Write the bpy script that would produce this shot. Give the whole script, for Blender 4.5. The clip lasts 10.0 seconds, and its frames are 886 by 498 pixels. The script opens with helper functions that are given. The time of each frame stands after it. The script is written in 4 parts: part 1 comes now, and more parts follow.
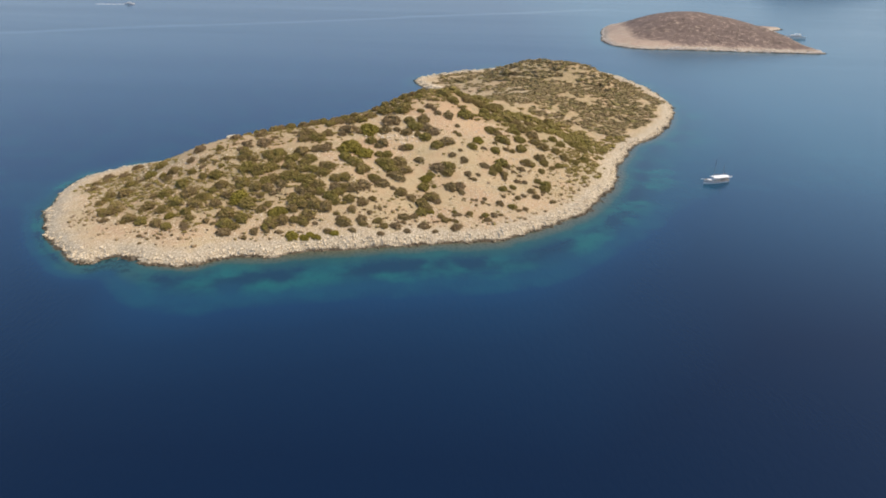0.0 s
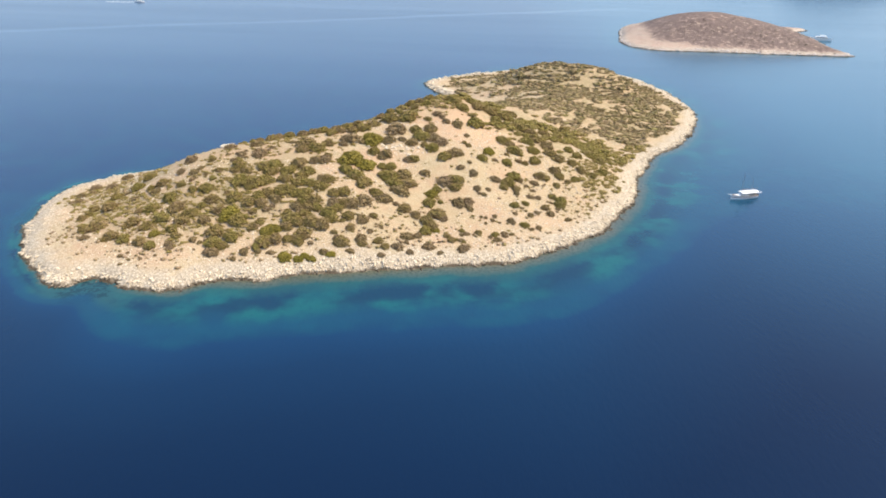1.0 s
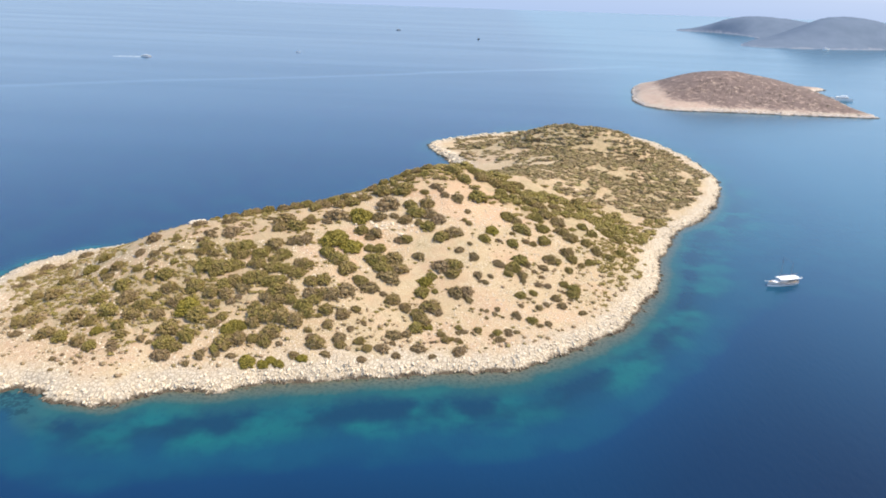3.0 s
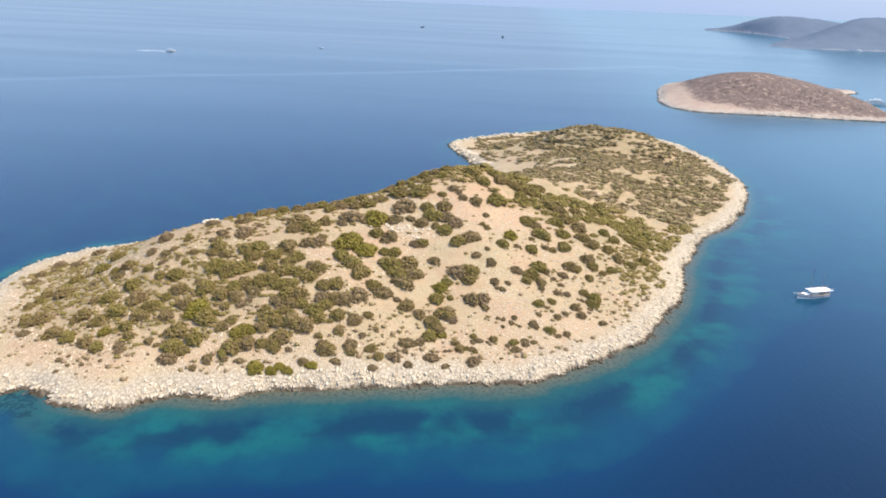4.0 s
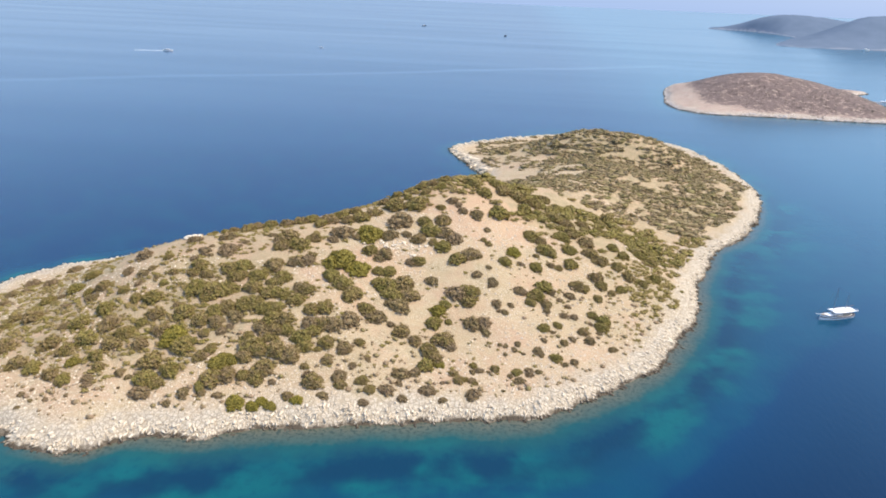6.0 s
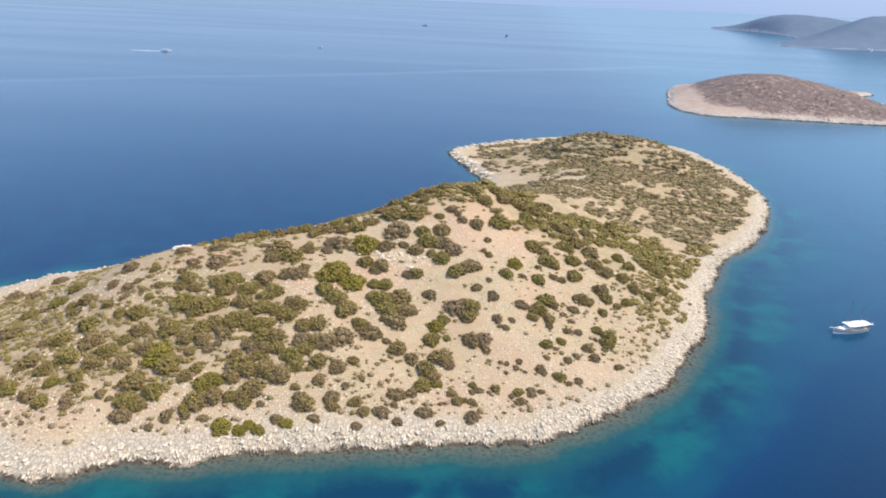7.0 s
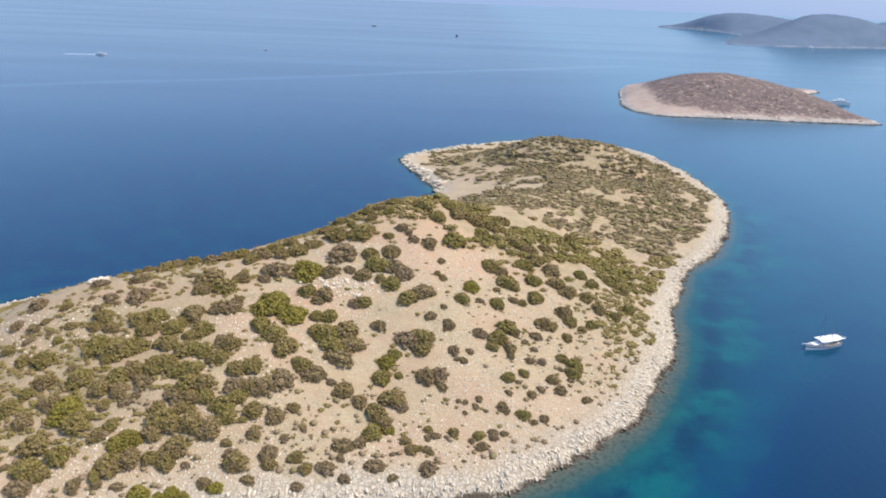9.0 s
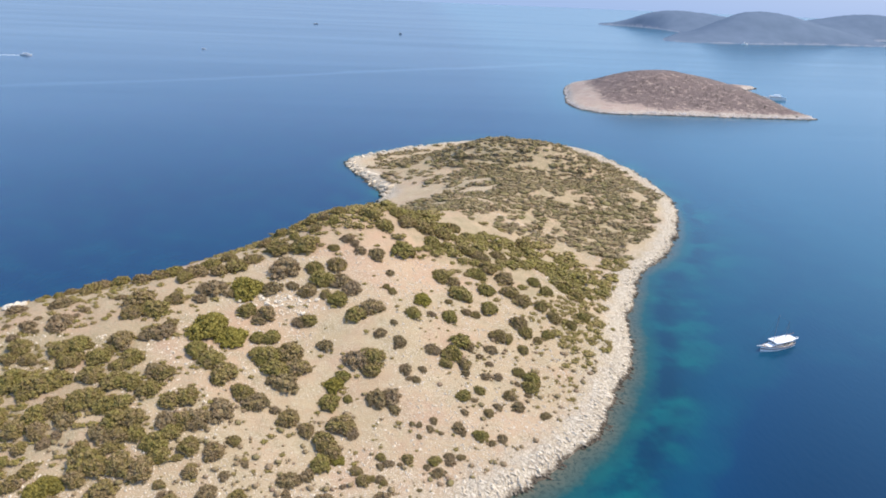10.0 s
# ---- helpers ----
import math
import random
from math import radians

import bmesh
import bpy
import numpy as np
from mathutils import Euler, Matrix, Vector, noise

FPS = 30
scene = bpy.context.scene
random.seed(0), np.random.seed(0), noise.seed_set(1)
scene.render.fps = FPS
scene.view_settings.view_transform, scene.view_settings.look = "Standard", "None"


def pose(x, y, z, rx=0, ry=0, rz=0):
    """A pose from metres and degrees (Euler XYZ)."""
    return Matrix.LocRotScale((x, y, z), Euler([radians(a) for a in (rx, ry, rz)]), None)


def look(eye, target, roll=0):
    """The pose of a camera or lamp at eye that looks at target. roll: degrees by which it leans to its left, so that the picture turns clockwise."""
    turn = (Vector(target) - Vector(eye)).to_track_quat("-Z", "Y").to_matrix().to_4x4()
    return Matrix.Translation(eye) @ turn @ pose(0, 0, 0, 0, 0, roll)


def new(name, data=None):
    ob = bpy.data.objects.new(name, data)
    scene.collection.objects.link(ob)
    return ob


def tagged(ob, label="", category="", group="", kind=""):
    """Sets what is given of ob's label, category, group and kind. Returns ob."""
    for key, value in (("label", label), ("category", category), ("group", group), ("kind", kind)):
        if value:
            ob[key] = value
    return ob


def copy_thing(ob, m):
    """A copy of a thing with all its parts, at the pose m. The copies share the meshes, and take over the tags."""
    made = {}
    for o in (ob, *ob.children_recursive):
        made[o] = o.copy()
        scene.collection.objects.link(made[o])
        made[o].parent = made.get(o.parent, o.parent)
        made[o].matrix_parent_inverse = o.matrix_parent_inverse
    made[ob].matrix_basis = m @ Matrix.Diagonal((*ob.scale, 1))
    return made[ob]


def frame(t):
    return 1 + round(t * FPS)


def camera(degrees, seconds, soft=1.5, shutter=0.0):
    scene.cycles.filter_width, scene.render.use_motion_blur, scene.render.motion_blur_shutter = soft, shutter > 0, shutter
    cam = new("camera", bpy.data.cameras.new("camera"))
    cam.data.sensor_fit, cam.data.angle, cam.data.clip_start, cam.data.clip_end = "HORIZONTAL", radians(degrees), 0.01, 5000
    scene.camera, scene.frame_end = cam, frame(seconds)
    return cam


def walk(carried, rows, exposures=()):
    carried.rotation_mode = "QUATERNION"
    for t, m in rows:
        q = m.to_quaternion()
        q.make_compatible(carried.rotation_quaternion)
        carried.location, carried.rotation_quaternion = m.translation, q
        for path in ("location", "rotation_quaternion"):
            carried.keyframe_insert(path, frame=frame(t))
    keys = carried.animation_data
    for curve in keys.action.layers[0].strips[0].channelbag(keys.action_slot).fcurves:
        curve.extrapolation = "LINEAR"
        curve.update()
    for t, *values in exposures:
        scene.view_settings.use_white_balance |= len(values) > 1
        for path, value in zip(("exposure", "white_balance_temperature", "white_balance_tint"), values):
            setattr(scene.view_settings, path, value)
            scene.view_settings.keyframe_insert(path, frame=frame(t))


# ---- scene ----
# ================= camera and walk =================
cam = camera(65.0, 10.0, soft=1.8)
PATH = [
    (0, (2.634, -3.961, 119.491), (2.6070, -2.1385, 118.6678), 1.6),
    (0.5, (3.432, 7.653, 119.54), (3.4080, 9.4739, 118.7131), 1.8),
    (1, (4.793, 21.401, 118.933), (4.7290, 23.2200, 118.1040), 1.7),
    (1.5, (6.289, 39.904, 118.877), (6.2060, 41.7262, 118.0569), 1.8),
    (1.6, (6.501, 42.68, 118.719), (6.4157, 44.5125, 117.9223), 1.8),
    (1.7, (6.699, 45.212, 118.551), (6.6109, 47.0660, 117.8059), 1.8),
    (1.8, (6.858, 47.543, 118.394), (6.7675, 49.4098, 117.6819), 1.8),
    (1.9, (7.002, 49.553, 118.242), (6.9085, 51.4198, 117.5298), 1.8),
    (2, (7.145, 51.563, 118.089), (7.0510, 53.4331, 117.3863), 1.8),
    (2.5, (7.715, 59.911, 118.649), (7.6340, 61.7842, 117.9529), 1.8),
    (4, (9.38, 73.97, 118.964), (9.2220, 75.8338, 118.2561), 2.4),
    (4.5, (9.343, 78.531, 119.101), (9.1831, 80.3944, 118.3922), 2.4),
    (5, (9.137, 83.544, 119.303), (8.9770, 85.4072, 118.5939), 2.4),
    (5.5, (9.03, 88.668, 119.426), (8.8680, 90.5303, 118.7149), 2.4),
    (7, (8.655, 105.433, 119.933), (8.4880, 107.2938, 119.2191), 2.4),
    (7.5, (8.603, 111.159, 119.978), (8.4349, 113.0196, 119.2638), 2.4),
    (8, (8.559, 116.729, 119.907), (8.3890, 118.5895, 119.1932), 2.3),
    (8.5, (8.392, 122.751, 120.067), (8.2210, 124.6107, 119.3511), 2.3),
    (8.8, (8.507, 126.229, 120.003), (8.3326, 128.0889, 119.2880), 2.24),
    (8.9, (8.523, 127.429, 119.988), (8.4504, 129.2967, 119.2764), 2.27),
    (9, (8.539, 128.629, 119.973), (8.4980, 130.4982, 119.2629), 2.3),
    (9.2, (8.394, 131.02, 120.064), (8.3561, 132.8891, 119.3528), 2.34),
    (9.3, (8.322, 132.216, 120.11), (8.2871, 134.0845, 119.3977), 2.36),
    (9.4, (8.226, 133.414, 120.152), (8.3263, 135.2817, 119.4429), 2.43),
    (9.5, (8.13, 134.613, 120.195), (8.2380, 136.4803, 119.4869), 2.5),
    (10, (8.437, 140.528, 120.196), (8.5420, 142.3947, 119.4857), 2.4),
]
EXPO = [(0.0, 0.02, 7950, 10), (0.5, 0.25, 7750, 10), (1.0, 0.56, 7500, 10), (1.5, 0.78, 7400, 10), (2.0, 0.81, 7350, 10), (2.5, 0.65, 7300, 10), (4.5, 0.53, 7000, 10), (7.0, 0.42, 6720, 10), (9.0, 0.31, 6550, 10), (10.0, 0.34, 6500, 10)]
walk(cam, [(t, look(e, p, r)) for t, e, p, r in PATH], EXPO)

# ================= light =================
SUN_AZ, SUN_EL = 92.0, 56.0          # degrees clockwise from +y, and above the horizon
world = bpy.data.worlds.new("sky")
scene.world = world
world.use_nodes = True
wn = world.node_tree
sky = wn.nodes.new("ShaderNodeTexSky")
sky.sky_type = "NISHITA"
sky.sun_disc = False
sky.sun_elevation, sky.sun_rotation = radians(SUN_EL), radians(SUN_AZ)
sky.air_density, sky.dust_density, sky.ozone_density = 1.0, 1.6, 2.0
haze = wn.nodes.new("ShaderNodeMix")          # summer haze whitens the whole sky
haze.data_type = "RGBA"
haze.inputs[0].default_value = 0.35
haze.inputs[7].default_value = (2.7, 4.8, 9.6, 1.0)
wn.links.new(sky.outputs["Color"], haze.inputs[6])
wn.links.new(haze.outputs[2], wn.nodes["Background"].inputs["Color"])
wn.nodes["Background"].inputs["Strength"].default_value = 0.155
sun = new("sun", bpy.data.lights.new("sun", "SUN"))
sun.data.energy, sun.data.angle, sun.data.color = 3.3, radians(0.6), (1.0, 0.93, 0.83)
way = Vector((math.sin(radians(SUN_AZ)) * math.cos(radians(SUN_EL)), math.cos(radians(SUN_AZ)) * math.cos(radians(SUN_EL)), math.sin(radians(SUN_EL))))
sun.matrix_world = look(way * 900, (0, 0, 0))

# ================= numbers: noise, outlines, heights =================
rng = np.random.default_rng(7)


def hash2(i, j, seed):
    h = (i.astype(np.int64) * 374761393 + j.astype(np.int64) * 668265263 + seed * 974634777) & 0x7FFFFFFF
    h = ((h ^ (h >> 13)) * 1274126177) & 0x7FFFFFFF
    return ((h ^ (h >> 16)) & 0xFFFFF) / 0xFFFFF


def vnoise(x, y, seed=0):
    i, j = np.floor(x), np.floor(y)
    u, v = x - i, y - j
    u, v = u * u * (3 - 2 * u), v * v * (3 - 2 * v)
    i, j = i.astype(np.int64), j.astype(np.int64)
    a, b = hash2(i, j, seed), hash2(i + 1, j, seed)
    c, d = hash2(i, j + 1, seed), hash2(i + 1, j + 1, seed)
    return (a * (1 - u) + b * u) * (1 - v) + (c * (1 - u) + d * u) * v * 1.0


def fbm(x, y, size, octaves=4, seed=0):
    """Noise of about -1 to 1, with its largest lumps of that size in metres."""
    out, amp, total = 0.0, 1.0, 0.0
    for k in range(octaves):
        f = 2.0 ** k / size
        out = out + amp * (2 * vnoise(x * f + 17.3 * k, y * f - 9.1 * k, seed + k) - 1)
        total += amp
        amp *= 0.5
    return out / total


def spline(points, steps=6):
    p = np.array(points, float)
    q, r, s = np.roll(p, 1, 0), np.roll(p, -1, 0), np.roll(p, -2, 0)
    rows = []
    for k in range(steps):
        t = k / steps
        rows.append(0.5 * (2 * p + (r - q) * t + (2 * q - 5 * p + 4 * r - s) * t * t + (3 * p - q - 3 * r + s) * t ** 3))
    return np.stack(rows, 1).reshape(-1, 2)


def inland(poly, x, y):
    """How far inside the outline a place lies, in metres; outside: minus."""
    d2, ins = np.full(x.shape, 1e18), np.zeros(x.shape, bool)
    for (ax, ay), (bx, by) in zip(poly, np.roll(poly, -1, 0)):
        ex, ey = bx - ax, by - ay
        t = np.clip(((x - ax) * ex + (y - ay) * ey) / (ex * ex + ey * ey + 1e-9), 0, 1)
        d2 = np.minimum(d2, (x - ax - t * ex) ** 2 + (y - ay - t * ey) ** 2)
        if ey:
            ins ^= ((ay > y) != (by > y)) & (x < ax + (y - ay) / ey * ex)
    return np.where(ins, 1, -1) * np.sqrt(d2)


# the near island: its coast, and its hills as (x, y, spread, height)
COAST = spline([
    (-174.7, 271.5), (-163.5, 253.9), (-151.2, 241.8), (-139.9, 235), (-132.8, 240.8), (-124.7, 240.7), (-116.5, 235.9), (-100.3, 236.2),
    (-90.1, 244.3), (-82, 245.2), (-72.9, 246.1), (-54.8, 254), (-35.6, 258.8), (-20.6, 262.3), (-2.6, 266.1), (9.4, 266.9), (22.4, 270.8),
    (34.3, 278.7), (45.6, 287.6), (57, 298.5), (68.8, 313.5), (80.6, 334.9), (91.3, 364.4), (97.1, 386.4), (103.9, 402.3), (111.7, 424.1),
    (134.1, 451.5), (150.5, 481.9), (165.8, 519.3), (173.4, 563.8), (170.3, 611.6), (164.4, 641.6), (149.7, 687), (110.8, 711.9),
    (56.9, 706.7), (2.7, 669.4), (-25.1, 644.5), (-36.1, 621.8), (-22.1, 587.9), (-10, 558.1), (-6, 538.7), (-21.9, 498.9), (-49.9, 451.1),
    (-87.2, 405.4), (-127.7, 381.9), (-163.5, 362.2), (-182.9, 343.5), (-189.1, 328.2), (-188.1, 309.6), (-183, 288.9)])
SUMMITS = [
    (-14, 405, 26, 30.0), (-44, 371, 30, 12.3), (-77, 346, 30, 15.2), (-112, 320, 28, 8.7), (-148, 301, 26, -2.7), (-62, 302, 28, -5.4),
    (-22, 326, 28, 4.3), (-102, 279, 24, 4.7), (18, 351, 28, 11.3), (33, 310, 24, 2.3), (43, 396, 30, 11.9), (72, 435, 30, -3.4),
    (28, 456, 34, 21.4), (77, 530, 36, 16.4), (121, 514, 32, 0.8), (136, 573, 36, -2.9), (82, 595, 40, 13.3), (28, 568, 36, 5.4),
    (106, 654, 40, -5.8), (-2, 619, 30, -1.9)]
KNOLLS = [
    (-165, 300, 22, 4.3), (-150, 270, 22, 4.0), (-140, 315, 22, -2.9), (-122, 258, 22, 0.9), (-95, 255, 22, 0.2), (-118, 290, 22, 4.5),
    (-92, 300, 22, -1.6), (-70, 262, 22, -2.7), (-75, 290, 22, 11.7), (-45, 275, 22, 7.0), (-50, 310, 22, 11.0), (-25, 285, 22, -0.3),
    (-20, 350, 22, 5.1), (0, 285, 22, 1.7), (0, 335, 22, 4.5), (20, 300, 22, -2.2), (25, 330, 22, 2.1), (45, 330, 22, -1.9),
    (55, 360, 22, 3.5), (80, 380, 22, 4.1), (95, 450, 22, 1.7), (115, 545, 22, 0.9), (60, 480, 22, 2.2)]
RISES = [
    (60, 560, 22, -6.9), (110, 600, 22, 17.2), (20, 540, 22, 1.1), (145, 545, 22, 4.3), (60, 620, 22, 12.1), (100, 560, 22, -10.7),
    (35, 600, 22, -0.3), (-60, 375, 22, 7.4), (-30, 400, 22, 2.7), (-95, 345, 22, 6.7), (-130, 330, 22, 12.1)]
HILLS = SUMMITS + KNOLLS + RISES
ISLET = spline([
    (212, 1062), (196, 980), (188, 912), (213, 869), (264, 868), (325, 867), (386, 867), (442, 870), (444, 884), (442, 923), (454, 994),
    (464, 1056), (471, 1096), (498, 1124), (484, 1144), (443, 1153), (379, 1173), (295, 1157), (239, 1113)])
ISLET_HILLS = [
    (308, 999, 75, 32.0), (365, 989, 60, 0.4), (256, 989, 45, 8.4), (417, 938, 45, 11.2), (407, 1043, 60, 9.0)]
FAR_COAST = spline([
    (709, 2118), (742, 2085), (780, 2068), (915, 2086), (1020, 2115), (1090, 2148), (1236, 2180), (1391, 2208), (1477, 2281), (1456, 2405),
    (1578, 2481), (1953, 2517), (2082, 2865), (1638, 3288), (1117, 3364), (849, 3100), (733, 2945), (835, 2865), (900, 2760), (915, 2600),
    (890, 2480), (829, 2381), (760, 2240)])
FAR_HILLS = [
    (827, 2851, 54, 46.4), (909, 2848, 72, 49.8), (1006, 2867, 99, 50.1), (1150, 2848, 108, 39.0), (836, 2184, 63, 10.8),
    (959, 2267, 81, 34.8), (1063, 2325, 135, 50.2), (1096, 2310, 99, 37.3), (1229, 2317, 99, 30.6), (1338, 2295, 81, 16.2),
    (1285, 2645, 117, 28.2), (1450, 2673, 135, 17.9), (1617, 2689, 144, 63.8), (1777, 2662, 153, 42.7)]


def heights(poly, hills, x, y, rise=1.6, edge=14.0, rough=1.0, jag=2.6):
    """Ground height and the way inland, for arrays of places."""
    d = inland(poly, x, y)
    d = d + rough * (jag * fbm(x, y, 11, 3, 5) + 1.5 * fbm(x, y, 5.0, 2, 6)) * np.exp(-np.abs(d) / 14)
    dp = np.maximum(d, 0)
    swell = dp / (dp + edge)
    z = np.where(d > 0, rise * (1 - np.exp(-(dp / 3.2) ** 1.6)) + 0.12 * np.minimum(dp, 2), np.maximum(d * 0.3, -3.0))
    for a, b, s, h in hills:
        z = z + swell * h * np.exp(-((x - a) ** 2 + (y - b) ** 2) / (2 * s * s))
    z = z + rough * swell * (0.9 * fbm(x, y, 22, 3, 11) + 0.22 * fbm(x, y, 3.2, 2, 21))
    band = np.exp(-((dp - 4) / 5) ** 2) * (d > -1.5)
    ridged = 1 - np.abs(fbm(x * 1.0 + y * 0.3, y, 4.5, 3, 31)) * 2
    z = z + rough * band * 0.42 * ridged * np.clip((d + 1.5) / 2.5, 0, 1)
    return z, d


def ground_at(x, y):
    z, d = heights(COAST, HILLS, np.atleast_1d(np.asarray(x, float)), np.atleast_1d(np.asarray(y, float)))
    return z, d


# ================= materials =================
def material(name, rough=0.9, spec=0.3, metal=0.0):
    m = bpy.data.materials.new(name)
    m.use_nodes = True
    b = m.node_tree.nodes["Principled BSDF"]
    b.inputs["Roughness"].default_value = rough
    b.inputs["Specular IOR Level"].default_value = spec
    b.inputs["Metallic"].default_value = metal
    return m, m.node_tree, b


def node(tree, kind, **values):
    n = tree.nodes.new(kind)
    for key, value in values.items():
        n.inputs[key].default_value = value
    return n


def coords(tree):
    return tree.nodes.new("ShaderNodeNewGeometry").outputs["Position"]


def noise_tex(tree, scale, detail=4.0, rough=0.6, vector=None):
    n = node(tree, "ShaderNodeTexNoise", Scale=scale, Detail=detail, Roughness=rough)
    tree.links.new(vector if vector is not None else coords(tree), n.inputs["Vector"])
    return n.outputs["Fac"]


def ramp(tree, fac, stops):
    r = tree.nodes.new("ShaderNodeValToRGB")
    e = r.color_ramp.elements
    while len(e) < len(stops):
        e.new(0.5)
    for item, (pos, col) in zip(e, stops):
        item.position = pos
        item.color = (*col, 1.0) if not isinstance(col, float) else (col, col, col, 1.0)
    tree.links.new(fac, r.inputs["Fac"])
    return r.outputs["Color"]


def mix(tree, fac, a, b, how="MIX"):
    n = tree.nodes.new("ShaderNodeMix")
    n.data_type, n.blend_type = "RGBA", how
    for sock, v in ((n.inputs[0], fac), (n.inputs[6], a), (n.inputs[7], b)):
        if isinstance(v, (int, float)):
            sock.default_value = v
        elif isinstance(v, tuple):
            sock.default_value = (*v, 1.0)
        else:
            tree.links.new(v, sock)
    return n.outputs[2]


def maths(tree, how, a, b=0.0, clamp=False):
    n = tree.nodes.new("ShaderNodeMath")
    n.operation, n.use_clamp = how, clamp
    for sock, v in ((n.inputs[0], a), (n.inputs[1], b)):
        if isinstance(v, (int, float)):
            sock.default_value = v
        else:
            tree.links.new(v, sock)
    return n.outputs[0]


def span(tree, v, lo, hi):
    n = node(tree, "ShaderNodeMapRange")
    n.inputs["From Min"].default_value, n.inputs["From Max"].default_value = lo, hi
    tree.links.new(v, n.inputs["Value"])
    return n.outputs["Result"]


def bump(tree, bsdf, height, strength, distance):
    n = node(tree, "ShaderNodeBump", Strength=strength, Distance=distance)
    tree.links.new(height, n.inputs["Height"])
    tree.links.new(n.outputs["Normal"], bsdf.inputs["Normal"])


def attribute(tree, name):
    n = tree.nodes.new("ShaderNodeAttribute")
    n.attribute_name = name
    return n.outputs["Fac"]


def ground_material(name, soil, soil2, dry, rock, rock2, rim=13.0, ochre=(), cover_most=0.85):
    m, t, b = material(name, 0.95, 0.15)
    shore = attribute(t, "shore")
    broad, mid, fine, grit = noise_tex(t, 0.035, 5), noise_tex(t, 0.16, 5, 0.65), noise_tex(t, 0.9, 5, 0.7), noise_tex(t, 3.2, 3, 0.7)
    col = mix(t, span(t, broad, 0.38, 0.62), soil, soil2)
    col = mix(t, maths(t, "MULTIPLY", span(t, mid, 0.52, 0.68), 0.65), col, dry)
    col = mix(t, maths(t, "MULTIPLY", span(t, fine, 0.50, 0.66), 0.75), col, rock2)
    rust, straw = noise_tex(t, 0.055, 4, 0.6), noise_tex(t, 0.085, 4, 0.65)
    col = mix(t, maths(t, "MULTIPLY", span(t, rust, 0.50, 0.64), 0.6), col, tuple(c * k for c, k in zip(soil, (0.93, 0.87, 0.9))))
    col = mix(t, maths(t, "MULTIPLY", span(t, straw, 0.52, 0.66), 0.6), col, tuple(c * k for c, k in zip(soil, (1.02, 1.15, 1.12))))
    speck = maths(t, "MULTIPLY", span(t, grit, 0.55, 0.63), span(t, mid, 0.38, 0.56))
    col = mix(t, maths(t, "MULTIPLY", speck, 0.95), col, rock)
    cover = maths(t, "MULTIPLY", attribute(t, "growth"), span(t, maths(t, "ADD", maths(t, "MULTIPLY", mid, 0.6), maths(t, "MULTIPLY", fine, 0.4)), 0.40, 0.56))
    col = mix(t, maths(t, "MULTIPLY", cover, cover_most, True), col, dry)
    for x, y, z, size in ochre:
        way = t.nodes.new("ShaderNodeVectorMath")
        way.operation = "DISTANCE"
        t.links.new(coords(t), way.inputs[0])
        way.inputs[1].default_value = (x, y, z)
        far = maths(t, "ADD", way.outputs["Value"], maths(t, "MULTIPLY", maths(t, "SUBTRACT", mid, 0.5), size * 1.6))
        col = mix(t, maths(t, "MULTIPLY", span(t, far, size, size * 0.4), 0.45), col, (0.52, 0.335, 0.205))
    stone = mix(t, span(t, fine, 0.36, 0.62), rock2, rock)
    stone = mix(t, maths(t, "MULTIPLY", span(t, grit, 0.55, 0.40), 0.55), stone, (0.30, 0.24, 0.18))
    cell = node(t, "ShaderNodeTexVoronoi", Scale=0.75, Randomness=1.0)
    cell.feature = "DISTANCE_TO_EDGE"
    warp = t.nodes.new("ShaderNodeVectorMath")
    warp.operation = "MULTIPLY"
    t.links.new(coords(t), warp.inputs[0])
    warp.inputs[1].default_value = (1.0, 0.7, 1.2)
    t.links.new(warp.outputs[0], cell.inputs["Vector"])
    crack = span(t, cell.outputs["Distance"], 0.13, 0.02)
    stone = mix(t, maths(t, "MULTIPLY", crack, 0.6), stone, (0.22, 0.17, 0.12))
    near = maths(t, "ADD", shore, maths(t, "MULTIPLY", maths(t, "SUBTRACT", mid, 0.5), 22.0))
    col = mix(t, span(t, near, rim, rim * 0.4), col, stone)
    sep = t.nodes.new("ShaderNodeSeparateXYZ")
    t.links.new(coords(t), sep.inputs[0])
    wet = maths(t, "ADD", sep.outputs["Z"], maths(t, "MULTIPLY", maths(t, "SUBTRACT", fine, 0.5), 1.2))
    wet = maths(t, "ADD", wet, maths(t, "MULTIPLY", maths(t, "SUBTRACT", noise_tex(t, 0.11, 3), 0.5), 2.4))
    col = mix(t, maths(t, "MULTIPLY", span(t, wet, 0.95, 0.4), span(t, mid, 0.25, 0.5)), col, (0.105, 0.08, 0.054))
    t.links.new(col, b.inputs["Base Color"])
    bump(t, b, maths(t, "ADD", fine, maths(t, "MULTIPLY", grit, 0.6)), 0.8, 0.5)
    return m


GROUND = ground_material("stony_soil", (0.50, 0.338, 0.205), (0.44, 0.325, 0.185), (0.315, 0.245, 0.128), (0.70, 0.60, 0.45), (0.49, 0.39, 0.262), ochre=((-6, 398, 35, 24), (8, 372, 28, 24), (-37, 328, 22, 14)))
ISLET_GROUND = ground_material("islet_soil", (0.43, 0.31, 0.235), (0.37, 0.265, 0.20), (0.18, 0.13, 0.11), (0.66, 0.57, 0.47), (0.48, 0.37, 0.29), 9.0, cover_most=2.2)


